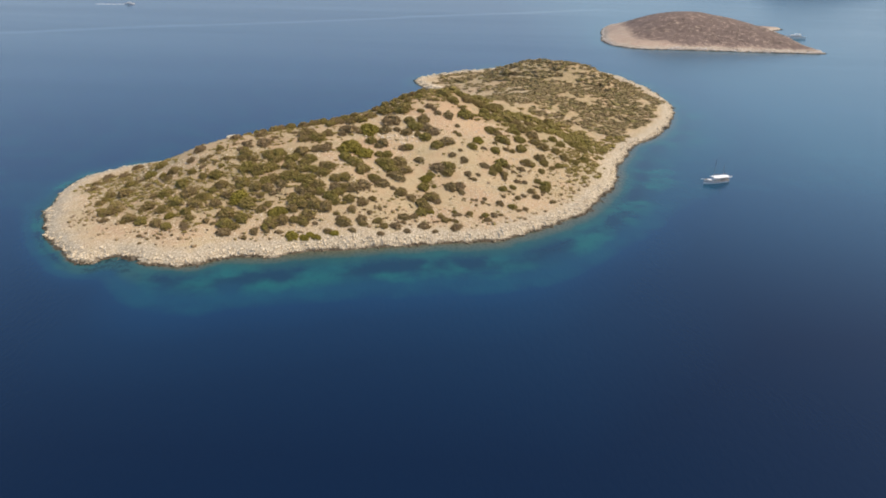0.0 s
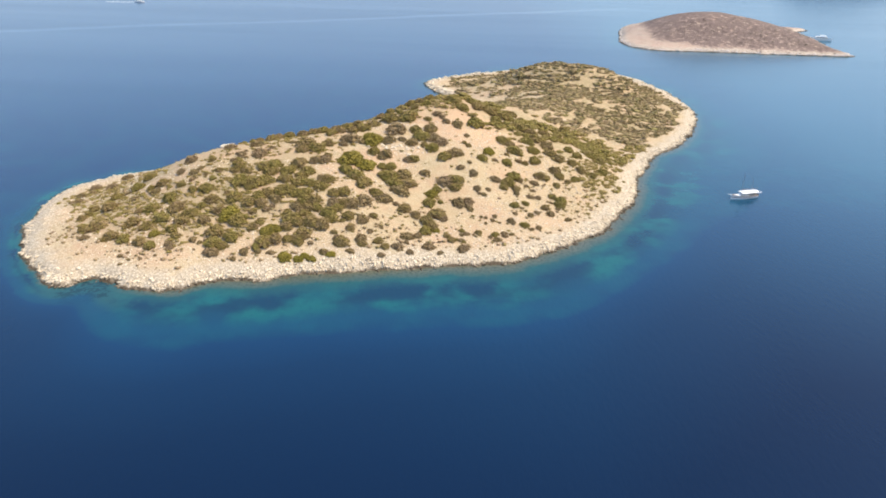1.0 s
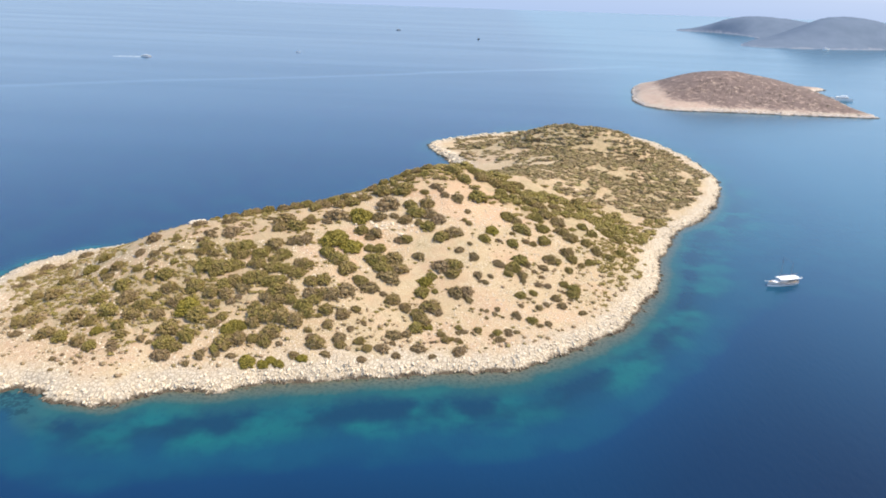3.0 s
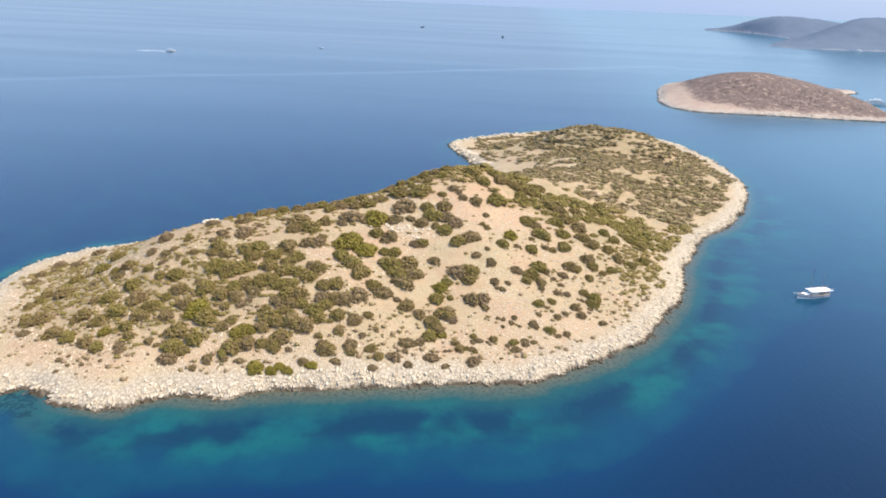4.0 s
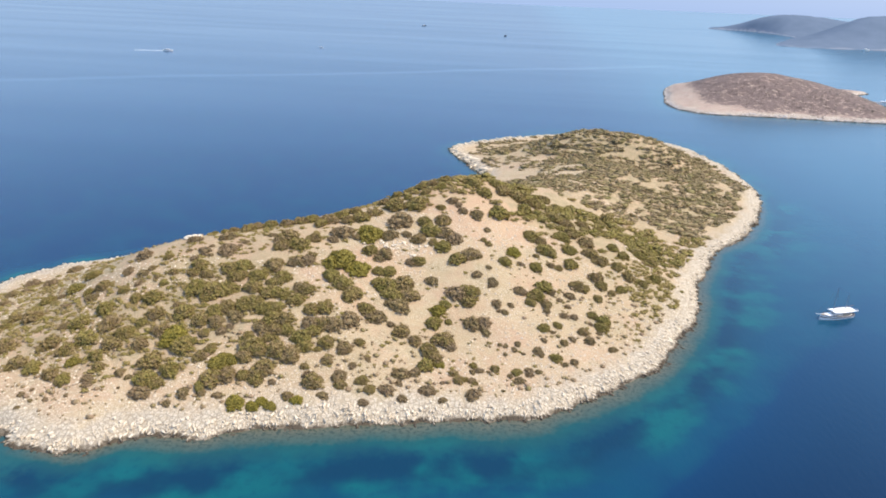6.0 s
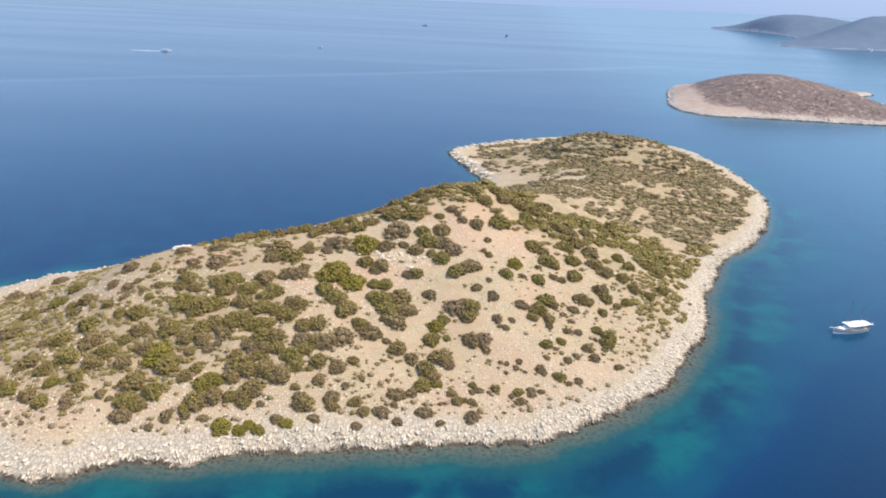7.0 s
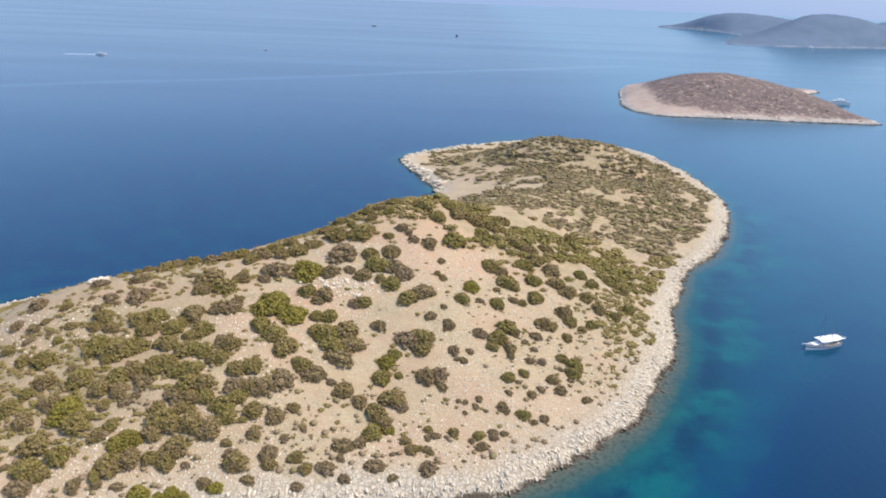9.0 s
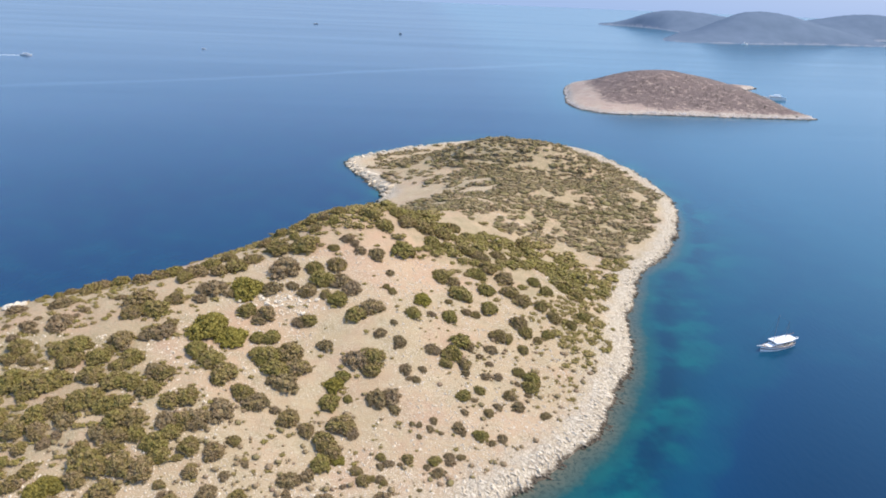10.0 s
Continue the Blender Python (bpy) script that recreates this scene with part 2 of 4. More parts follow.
def scrub_material(name, stops, lump=1.6, per_island=False):
    m, t, b = material(name, 0.8, 0.2)
    if per_island:
        who = t.nodes.new("ShaderNodeNewGeometry").outputs["Random Per Island"]
    else:
        who = t.nodes.new("ShaderNodeObjectInfo").outputs["Random"]
    grain, patch = noise_tex(t, 3.4, 4, 0.7), noise_tex(t, lump * 0.35, 3, 0.6)
    fac = maths(t, "ADD", maths(t, "MULTIPLY", who, 0.45), maths(t, "MULTIPLY", span(t, patch, 0.3, 0.7), 0.55))
    col = ramp(t, fac, stops)
    col = mix(t, maths(t, "MULTIPLY", span(t, grain, 0.62, 0.36), 0.6), col, tuple(0.5 * c for c in stops[1][1]))
    t.links.new(col, b.inputs["Base Color"])
    bump(t, b, grain, 0.7, 0.3)
    return m


OLIVE = scrub_material("olive_leaves", [(0.15, (0.372, 0.256, 0.138)), (0.42, (0.335, 0.240, 0.094)), (0.62, (0.325, 0.252, 0.076)), (0.88, (0.318, 0.268, 0.066))])
BRIGHT = scrub_material("bright_leaves", [(0.1, (0.287, 0.223, 0.056)), (0.5, (0.306, 0.243, 0.050)), (0.9, (0.324, 0.265, 0.045))])
GREY = scrub_material("grey_leaves", [(0.15, (0.389, 0.270, 0.158)), (0.5, (0.348, 0.247, 0.125)), (0.85, (0.319, 0.239, 0.098))])
SCRUB = scrub_material("mixed_scrub", [(0.15, (0.369, 0.252, 0.116)), (0.5, (0.328, 0.243, 0.082)), (0.85, (0.304, 0.250, 0.057))], 1.0, True)
HILLSIDE = scrub_material("hill_scrub", [(0.15, (0.352, 0.244, 0.137)), (0.5, (0.315, 0.234, 0.111)), (0.85, (0.274, 0.231, 0.080))], 0.5, True)
THICKET = scrub_material("green_thicket", [(0.15, (0.328, 0.232, 0.102)), (0.5, (0.304, 0.237, 0.073)), (0.85, (0.312, 0.257, 0.053))], 1.0, True)
ISLET_SCRUB = scrub_material("islet_scrub", [(0.15, (0.205, 0.141, 0.119)), (0.5, (0.180, 0.135, 0.111)), (0.85, (0.155, 0.133, 0.100))], 0.08, True)
tree = ISLET_SCRUB.node_tree          # greener towards the sheltered east
shader = next(n for n in tree.nodes if n.type == "BSDF_PRINCIPLED")
east = tree.nodes.new("ShaderNodeSeparateXYZ")
tree.links.new(coords(tree), east.inputs[0])
east = maths(tree, "ADD", east.outputs["X"], maths(tree, "MULTIPLY", maths(tree, "SUBTRACT", noise_tex(tree, 0.03, 3), 0.5), 160.0))
tree.links.new(mix(tree, maths(tree, "MULTIPLY", span(tree, east, 290.0, 400.0), 0.7), shader.inputs["Base Color"].links[0].from_socket, (0.128, 0.126, 0.088)), shader.inputs["Base Color"])


def plain(name, colour, rough=0.6, spec=0.4, vary=0.15, scale=2.0, metal=0.0):
    m, t, b = material(name, rough, spec, metal)
    n = noise_tex(t, scale, 5)
    t.links.new(mix(t, span(t, n, 0.3, 0.7), tuple(c * (1 - vary) for c in colour), tuple(min(1, c * (1 + vary)) for c in colour)), b.inputs["Base Color"])
    bump(t, b, n, 0.15, 0.05)
    return m


BARK = plain("bark", (0.13, 0.10, 0.075), 0.95)


def rock_material(name, light, dark):
    m, t, b = material(name, 0.92, 0.2)
    who = t.nodes.new("ShaderNodeNewGeometry").outputs["Random Per Island"]
    n, g = noise_tex(t, 1.1, 5, 0.65), noise_tex(t, 5.0, 3)
    col = mix(t, maths(t, "ADD", maths(t, "MULTIPLY", who, 0.6), maths(t, "MULTIPLY", n, 0.4)), dark, light)
    sep = t.nodes.new("ShaderNodeSeparateXYZ")
    t.links.new(coords(t), sep.inputs[0])
    wet = maths(t, "ADD", sep.outputs["Z"], maths(t, "MULTIPLY", maths(t, "SUBTRACT", n, 0.5), 1.2))
    wet = maths(t, "ADD", wet, maths(t, "MULTIPLY", maths(t, "SUBTRACT", noise_tex(t, 0.11, 3), 0.5), 2.4))
    col = mix(t, span(t, wet, 0.9, 0.35), col, (0.085, 0.066, 0.046))
    t.links.new(col, b.inputs["Base Color"])
    bump(t, b, maths(t, "ADD", n, g), 0.6, 0.2)
    return m


PALE_STONE = rock_material("pale_stone", (0.74, 0.66, 0.58), (0.46, 0.38, 0.32))
LIMESTONE = rock_material("limestone", (0.78, 0.66, 0.49), (0.47, 0.37, 0.255))


def sea_material():
    m, t, b = material("sea_water", 0.2, 0.36)
    b.inputs["IOR"].default_value = 1.333
    off = attribute(t, "offshore")
    pos = coords(t)
    big, mid, small = noise_tex(t, 0.022, 2, 0.5), noise_tex(t, 0.055, 3, 0.5), noise_tex(t, 0.35, 4, 0.6)
    reach = maths(t, "ADD", off, maths(t, "MULTIPLY", maths(t, "SUBTRACT", mid, 0.5), 34.0))
    deep, teal, weed, shoal = mix(t, span(t, noise_tex(t, 0.004, 2), 0.4, 0.6), (0.0005, 0.027, 0.076), (0.0006, 0.033, 0.085)), (0.0012, 0.086, 0.095), (0.0010, 0.038, 0.072), (0.120, 0.110, 0.070)
    bed = mix(t, span(t, mid, 0.42, 0.60), teal, weed)
    bed = mix(t, maths(t, "MULTIPLY", span(t, small, 0.52, 0.66), 0.3), bed, weed)
    bed = mix(t, maths(t, "MULTIPLY", span(t, big, 0.46, 0.66), 0.75), bed, weed)
    edge = maths(t, "ADD", off, maths(t, "MULTIPLY", maths(t, "SUBTRACT", small, 0.5), 6.0))
    belt = maths(t, "MULTIPLY", maths(t, "MULTIPLY", span(t, edge, 30.0, 22.0), span(t, edge, 12.0, 18.0)), span(t, mid, 0.36, 0.55))
    bed = mix(t, maths(t, "MULTIPLY", belt, 0.68), bed, (0.0008, 0.027, 0.058))
    bed = mix(t, maths(t, "MULTIPLY", span(t, edge, 17.0, 7.0), 0.85), bed, (0.010, 0.074, 0.070))
    bed = mix(t, maths(t, "MULTIPLY", span(t, edge, 12.0, 2.0), span(t, small, 0.47, 0.58)), bed, (0.012, 0.058, 0.055))
    bed = mix(t, maths(t, "MULTIPLY", span(t, edge, 9.0, 1.0), 0.85), bed, shoal)
    pebbly = noise_tex(t, 0.8, 3, 0.65)
    bed = mix(t, maths(t, "MULTIPLY", maths(t, "MULTIPLY", span(t, edge, 9.0, 3.0), span(t, pebbly, 0.50, 0.60)), 0.75), bed, (0.02, 0.042, 0.036))
    reef = t.nodes.new("ShaderNodeVectorMath")
    reef.operation = "DISTANCE"
    t.links.new(pos, reef.inputs[0])
    reef.inputs[1].default_value = (-129.0, 232.0, 0.0)
    ring = maths(t, "ADD", reef.outputs["Value"], maths(t, "MULTIPLY", maths(t, "SUBTRACT", small, 0.5), 10.0))
    ring = maths(t, "MULTIPLY", span(t, ring, 9.5, 7.5), span(t, maths(t, "ADD", maths(t, "MULTIPLY", small, 0.5), maths(t, "MULTIPLY", pebbly, 0.5)), 0.56, 0.47))
    bed = mix(t, maths(t, "MULTIPLY", span(t, maths(t, "ADD", reef.outputs["Value"], maths(t, "MULTIPLY", maths(t, "SUBTRACT", small, 0.5), 16.0)), 24.0, 12.0), 0.75), bed, (0.014, 0.078, 0.082))
    bed = mix(t, maths(t, "MULTIPLY", ring, 0.9), bed, (0.004, 0.034, 0.045))
    col = mix(t, span(t, reach, 40.0, 88.0), bed, deep)
    col = mix(t, maths(t, "MULTIPLY", span(t, reach, 92.0, 50.0), span(t, reach, 26.0, 60.0)), col, (0.0008, 0.046, 0.092))
    # darker to the south: depth, plus weaker sky sheen put into the colour
    col = mix(t, span(t, off, 88.0, 235.0), col, (0.0003, 0.010, 0.034))
    east_haze = t.nodes.new("ShaderNodeSeparateXYZ")          # haze over the sound east of the island, put into the water's colour
    t.links.new(pos, east_haze.inputs[0])
    col = mix(t, maths(t, "MULTIPLY", maths(t, "MULTIPLY", span(t, east_haze.outputs["X"], 80.0, 250.0), span(t, east_haze.outputs["Y"], 200.0, 420.0)), 0.7), col, (0.026, 0.112, 0.162))
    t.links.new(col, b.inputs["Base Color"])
    # slicks: long streaks of smoother water
    stretch = node(t, "ShaderNodeMapping")
    stretch.inputs["Scale"].default_value = (0.0007, 0.007, 1.0)
    stretch.inputs["Rotation"].default_value = (0, 0, radians(-4))
    t.links.new(pos, stretch.inputs["Vector"])
    slick = noise_tex(t, 1.0, 4, 0.6, stretch.outputs["Vector"])
    r = node(t, "ShaderNodeMapRange")
    r.inputs["From Min"].default_value, r.inputs["From Max"].default_value = 0.40, 0.62
    r.inputs["To Min"].default_value, r.inputs["To Max"].default_value = 0.18, 0.205
    t.links.new(slick, r.inputs["Value"])
    axis = t.nodes.new("ShaderNodeSeparateXYZ")
    t.links.new(pos, axis.inputs[0])
    line = maths(t, "SUBTRACT", axis.outputs["Y"], maths(t, "ADD", maths(t, "MULTIPLY", axis.outputs["X"], 0.65), maths(t, "ADD", maths(t, "MULTIPLY", noise_tex(t, 0.004, 3), 70.0), 1155.0)))
    line = span(t, maths(t, "ABSOLUTE", line), 22.0, 4.0)
    line = maths(t, "MULTIPLY", line, span(t, axis.outputs["X"], 330.0, 150.0))
    smooth = maths(t, "SUBTRACT", r.outputs["Result"], maths(t, "MULTIPLY", line, 0.045))
    t.links.new(smooth, b.inputs["Roughness"])
    swell = node(t, "ShaderNodeMapping")
    swell.inputs["Scale"].default_value = (0.6, 0.22, 1.0)
    swell.inputs["Rotation"].default_value = (0, 0, radians(35))
    t.links.new(pos, swell.inputs["Vector"])
    chop = node(t, "ShaderNodeBump", Distance=0.5)
    calm = node(t, "ShaderNodeMapRange")
    for key, value in (("From Min", 500.0), ("From Max", 2400.0), ("To Min", 0.14), ("To Max", 0.07)):
        calm.inputs[key].default_value = value
    t.links.new(axis.outputs["Y"], calm.inputs["Value"])
    t.links.new(calm.outputs["Result"], chop.inputs["Strength"])
    t.links.new(noise_tex(t, 1.0, 4, 0.6, swell.outputs["Vector"]), chop.inputs["Height"])
    t.links.new(chop.outputs["Normal"], b.inputs["Normal"])
    return m


SEA = sea_material()


# ================= mesh helpers =================
def mesh_of(name, verts, faces, mat, smooth=False):
    me = bpy.data.meshes.new(name)
    me.from_pydata([tuple(v) for v in np.asarray(verts).tolist()], [], [tuple(f) for f in np.asarray(faces).tolist()] if not isinstance(faces, list) else faces)
    me.materials.append(mat)
    if smooth:
        me.polygons.foreach_set("use_smooth", [True] * len(me.polygons))
    me.update()
    return me


def part(name, bm, mat, parent, label=""):
    me = bpy.data.meshes.new(name)
    bm.to_mesh(me)
    bm.free()
    me.materials.append(mat)
    ob = new(name, me)
    ob.parent = parent
    return tagged(ob, label)


def sheet(name, xs, ys, height, mat, keep=None, values=None, growth=None):
    """A ground sheet over a net of xs by ys; values: a named number for each point."""
    gx, gy = np.meshgrid(xs, ys)
    gx, gy = gx.ravel(), gy.ravel()
    gz, d = height(gx, gy)
    nx, ny = len(xs), len(ys)
    i = (np.arange(ny - 1)[:, None] * nx + np.arange(nx - 1)[None, :]).ravel()
    quads = np.stack([i, i + 1, i + nx + 1, i + nx], 1)
    if keep is not None:
        quads = quads[keep(d)[quads].any(1)]
    used, inverse = np.unique(quads, return_inverse=True)
    me = mesh_of(name, np.stack([gx, gy, gz], 1)[used], inverse.reshape(-1, 4), mat, True)
    if values:
        me.attributes.new(values, "FLOAT", "POINT").data.foreach_set("value", np.ascontiguousarray(d[used], dtype=np.float32))
    if growth:
        me.attributes.new("growth", "FLOAT", "POINT").data.foreach_set("value", np.ascontiguousarray(growth(gx[used], gy[used], d[used])[0], dtype=np.float32))
    return new(name, me)


# how thickly scrub grows, by place
ZONES = [  # x, y, spread x, spread y, thickness, least and greatest radius
    (46, 404, 44, 30, 1.0, 2.4, 5.0), (97, 484, 60, 50, 1.0, 1.8, 4.0), (106, 594, 70, 70, 1.1, 1.8, 4.4), (33, 607, 40, 45, 0.9, 1.6, 4.2),
    (-118, 287, 40, 22, 1.0, 1.3, 3.0), (-92, 312, 45, 22, 0.8, 1.2, 2.8), (-42, 393, 45, 16, 1.0, 1.8, 3.6), (-118, 344, 50, 14, 0.8, 1.4, 3.0),
    (-22, 306, 80, 32, 0.22, 0.9, 2.4), (40, 327, 40, 40, 0.3, 0.8, 2.2), (-57, 278, 60, 7, 0.4, 1.0, 2.2), (-153, 307, 26, 30, 1.0, 1.2, 2.8), (18, 447, 40, 40, 0.8, 1.6, 3.6), (76, 374, 24, 32, 0.7, 1.3, 3.0)]
BARE = [(1, 528, 24, 30), (6, 372, 12, 12), (12, 316, 10, 12), (-24, 347, 8, 7), (-54, 316, 8, 5), (36, 305, 12, 10), (-30, 615, 22, 35), (64, 457, 9, 5), (48, 506, 14, 6), (114, 509, 7, 4), (92, 544, 10, 4)]


def growth_at(x, y, d):
    """Thickness of the scrub from 0 to 1, and its least and greatest radius."""
    weight = np.zeros(x.shape)
    lo, hi = np.full(x.shape, 0.8), np.full(x.shape, 1.8)
    for a, b, sx, sy, w, r0, r1 in ZONES:
        g = w * np.exp(-0.5 * (((x - a) / sx) ** 2 + ((y - b) / sy) ** 2) ** 1.5)
        better = g > weight
        lo[better], hi[better], weight[better] = r0, r1, g[better]
    for a, b, sx, sy in BARE:
        weight = weight * (1 - 0.92 * np.exp(-0.5 * (((x - a) / sx) ** 2 + ((y - b) / sy) ** 2) ** 2))
    strand = np.where(y < 300, 17, np.where(y < 430, 9, np.where(x > 110, 11, 7))) + 6 * fbm(x, y, 30, 2, 55)
    return weight * np.clip((d - strand) / 7, 0, 1), lo, hi


def islet_growth(x, y, d):
    inner = d + 12 * fbm(x, y, 40, 3, 9) - 30 * np.exp(-((x - 192) / 60) ** 2) - 22 * np.exp(-(((x - 485) / 25) ** 2 + ((y - 1116) / 25) ** 2)) + 7 * np.clip((x - 300) / 80, 0, 1)
    return np.clip((inner - 3) / 22, 0, 1), inner


# ================= sea and land =================
def sea_axis(lo, hi, step, ends):
    inner = np.arange(lo, hi + step, step)
    left, right = [], []
    s, v = step, lo
    while v > ends[0]:
        s *= 1.18
        v -= s
        left.append(max(v, ends[0]))
    s, v = step, inner[-1]
    while v < ends[1]:
        s *= 1.18
        v += s
        right.append(min(v, ends[1]))
    return np.array(left[::-1] + list(inner) + right)


def sea_depth(x, y):
    d = -heights(COAST, HILLS, x, y)[1]
    steep = 1.0 + 0.5 / (1 + np.exp(-(x - 60) / 15)) + 2.2 / (1 + np.exp((x + 165 - 0.2 * (y - 250)) / 12)) + 4.0 / (1 + np.exp(-(y - 380 - x * 1.2) / 20)) * (x < 20) + 1.6 / (1 + np.exp(-(y - 520) / 20))
    d = np.where(d > 0, d * steep, d)
    d = np.minimum(d, -inland(ISLET, x, y) * 2.5 + 14)
    # southern and south-eastern water gets extra offshore metres, which darken its colour
    d = np.minimum(d, 85) + 0.95 * np.clip(290 + 0.9 * np.clip(x - 40, 0, 70) - y, 0, 220) * np.clip((d - 25) / 35, 0, 1)
    return np.zeros_like(x), d


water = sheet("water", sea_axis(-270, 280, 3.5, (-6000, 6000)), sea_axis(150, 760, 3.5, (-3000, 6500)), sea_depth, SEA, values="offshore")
tagged(water, "deep blue sea with turquoise shallows round the island", "sea", kind="structure")
land = sheet("ground", np.arange(-199, 187, 1.5), np.arange(224, 724, 1.5), lambda x, y: heights(COAST, HILLS, x, y), GROUND, lambda d: d > -6, "shore", growth_at)
tagged(land, "pale stony island ground with a white rocky shore", "island", kind="structure")
islet = sheet("ground_islet", np.arange(172, 520, 3.0), np.arange(852, 1190, 3.0), lambda x, y: heights(ISLET, ISLET_HILLS, x, y, 2.0, 30.0), ISLET_GROUND, lambda d: d > -8, "shore", islet_growth)
tagged(islet, "low brown islet with a pale sandy rim", "island", kind="structure")
# the grey-blue of aerial haze is put into the slope and strand colours
FAR, tree, shader = material("hazy_scrubland", 1.0, 0.0)
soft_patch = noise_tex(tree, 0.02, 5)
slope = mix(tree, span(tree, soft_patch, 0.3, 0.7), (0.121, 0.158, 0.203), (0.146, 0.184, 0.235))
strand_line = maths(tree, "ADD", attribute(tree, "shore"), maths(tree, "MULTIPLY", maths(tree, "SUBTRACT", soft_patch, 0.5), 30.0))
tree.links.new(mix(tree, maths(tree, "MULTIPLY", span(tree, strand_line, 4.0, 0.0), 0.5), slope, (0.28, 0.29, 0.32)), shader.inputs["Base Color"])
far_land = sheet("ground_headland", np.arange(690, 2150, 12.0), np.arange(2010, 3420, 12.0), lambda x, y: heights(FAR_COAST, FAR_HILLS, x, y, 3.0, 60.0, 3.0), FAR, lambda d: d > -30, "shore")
tagged(far_land, "distant scrub-covered headland with three hills, tinted grey-blue by haze", "headland", kind="structure")

# ================= shrubs =================
def ico(sub):
    bm = bmesh.new()
    bmesh.ops.create_icosphere(bm, subdivisions=sub, radius=1.0)
    v = np.array([p.co[:] for p in bm.verts])
    f = np.array([[p.index for p in face.verts] for face in bm.faces])
    bm.free()
    return v, f


ICO = {1: ico(1), 2: ico(2)}


def crown_arrays(seed, clumps, sub, leaves, tall=0.5, leaf=0.045, fat=1.0, fine=1.0):
    """A dome of leaf clumps about one metre in radius, uneven in outline, shaggy with loose leaf sprays."""
    r = np.random.default_rng(seed)
    v0, f0 = ICO[sub]
    lobes = r.uniform(0, 6.28, 4)
    vs, fs, base = [], [], 0

    def add(centre, size, squash=0.85):
        nonlocal base
        jitter = 1 + r.uniform(-0.22, 0.22, (len(v0), 1))
        v = v0 * jitter * size * np.array([1, 1, squash]) + centre
        v[:, 2] = np.maximum(v[:, 2], -0.16)
        vs.append(v)
        fs.append(f0 + base)
        base += len(v0)

    def outline(a):
        return 0.80 + 0.10 * math.sin(2 * a + lobes[0]) + 0.08 * math.sin(3 * a + lobes[1]) + 0.05 * math.sin(5 * a + lobes[2])

    add(np.array([0, 0, tall * 0.25]), 0.62, tall * 1.0)
    spots = []
    for k in range(clumps):
        a, q = r.uniform(0, 6.283), math.sqrt(r.uniform(0.02, 1))
        top = tall * math.sqrt(max(0.0, 1 - q * q)) * (0.75 + 0.5 * r.random())
        s = r.uniform(0.10, 0.21) * (1.1 - 0.35 * q) * fat * fine
        c = np.array([math.cos(a) * q * outline(a), math.sin(a) * q * outline(a), max(0.02, top * r.uniform(0.75, 1.0))])
        add(c, s)
        spots.append((c, s))
    if leaves:
        which = r.integers(len(spots), size=leaves)
        c = np.array([spots[k][0] for k in which])
        s = np.array([spots[k][1] for k in which])[:, None]
        w = r.normal(size=(leaves, 3))
        w /= np.linalg.norm(w, axis=1)[:, None]
        w[:, 2] = np.abs(w[:, 2]) - 0.15
        p = c + w * s * r.uniform(0.9, 1.3, (leaves, 1))
        e, g = r.normal(size=(leaves, 3)) * leaf, r.normal(size=(leaves, 3)) * leaf
        lv = np.stack([p - e, p + e * 0.6 + g, p + e - g * 0.4 + w * leaf], 1).reshape(-1, 3)
        vs.append(lv)
        fs.append(np.arange(3 * leaves).reshape(-1, 3) + base)
    return np.vstack(vs), np.vstack(fs)


def stems_mesh(seed):
    r = random.Random(seed)
    bm = bmesh.new()
    for k in range(5):
        a = k * 1.257 + r.uniform(-0.4, 0.4)
        m = Matrix.Translation((0.16 * math.cos(a), 0.16 * math.sin(a), 0.06)) @ Matrix.Rotation(a, 4, "Z") @ Matrix.Rotation(radians(r.uniform(35, 60)), 4, "Y")
        bmesh.ops.create_cone(bm, cap_ends=True, segments=6, radius1=0.035, radius2=0.015, depth=0.5, matrix=m)
    me = bpy.data.meshes.new("stems")
    bm.to_mesh(me)
    bm.free()
    me.materials.append(BARK)
    return me


def shrub_kind(tone, mat, seed, clumps, leaves, tall, label):
    """One shrub with its crown and stems, to be copied."""
    top = new("shrub")
    tagged(top, label, "shrub", "shrubs of the island slopes")
    c = new("crown", mesh_of("crown", *crown_arrays(seed, clumps, 1, leaves, tall, 0.04, 1.0, 0.72), mat, True))
    s = new("stems", stems_mesh(seed))
    c.parent = s.parent = top
    return top


# where the larger shrubs stand, as (x, y, radius)
BRIGHT_A = [
    (-117, 266, 2.8), (-91, 279, 4.8), (-74, 271, 3.1), (-72, 273, 3.2), (-64, 259, 3.1), (-59, 259, 2.0), (-57, 261, 1.9), (-54, 260, 1.9),
    (-47, 263, 2.0), (-11, 312, 3.1), (-8, 288, 2.0), (-49, 326, 6.2), (-42, 323, 4.8), (-42, 345, 5.8), (14, 350, 3.4)]
OLIVE_A = [
    (-155, 283, 2.7), (-149, 272, 2.9), (-144, 273, 4.8), (-136, 263, 1.9), (-134, 265, 4.0), (-131, 272, 2.5), (-130, 283, 2.4), (-129, 274, 4.0),
    (-128, 263, 3.5), (-125, 284, 4.1), (-122, 271, 3.7), (-121, 261, 3.4), (-118, 276, 4.5), (-116, 259, 3.2), (-114, 283, 4.6), (-111, 269, 3.2),
    (-109, 274, 3.8), (-108, 265, 2.6), (-107, 279, 3.9), (-104, 284, 2.7), (-101, 264, 2.1), (-100, 275, 3.4), (-96, 281, 3.0), (-94, 269, 3.9),
    (-93, 263, 3.4), (-89, 262, 2.5), (-87, 267, 3.2), (-87, 276, 3.9), (-84, 278, 1.6), (-82, 281, 1.9), (-80, 273, 2.4), (-78, 276, 2.1)]
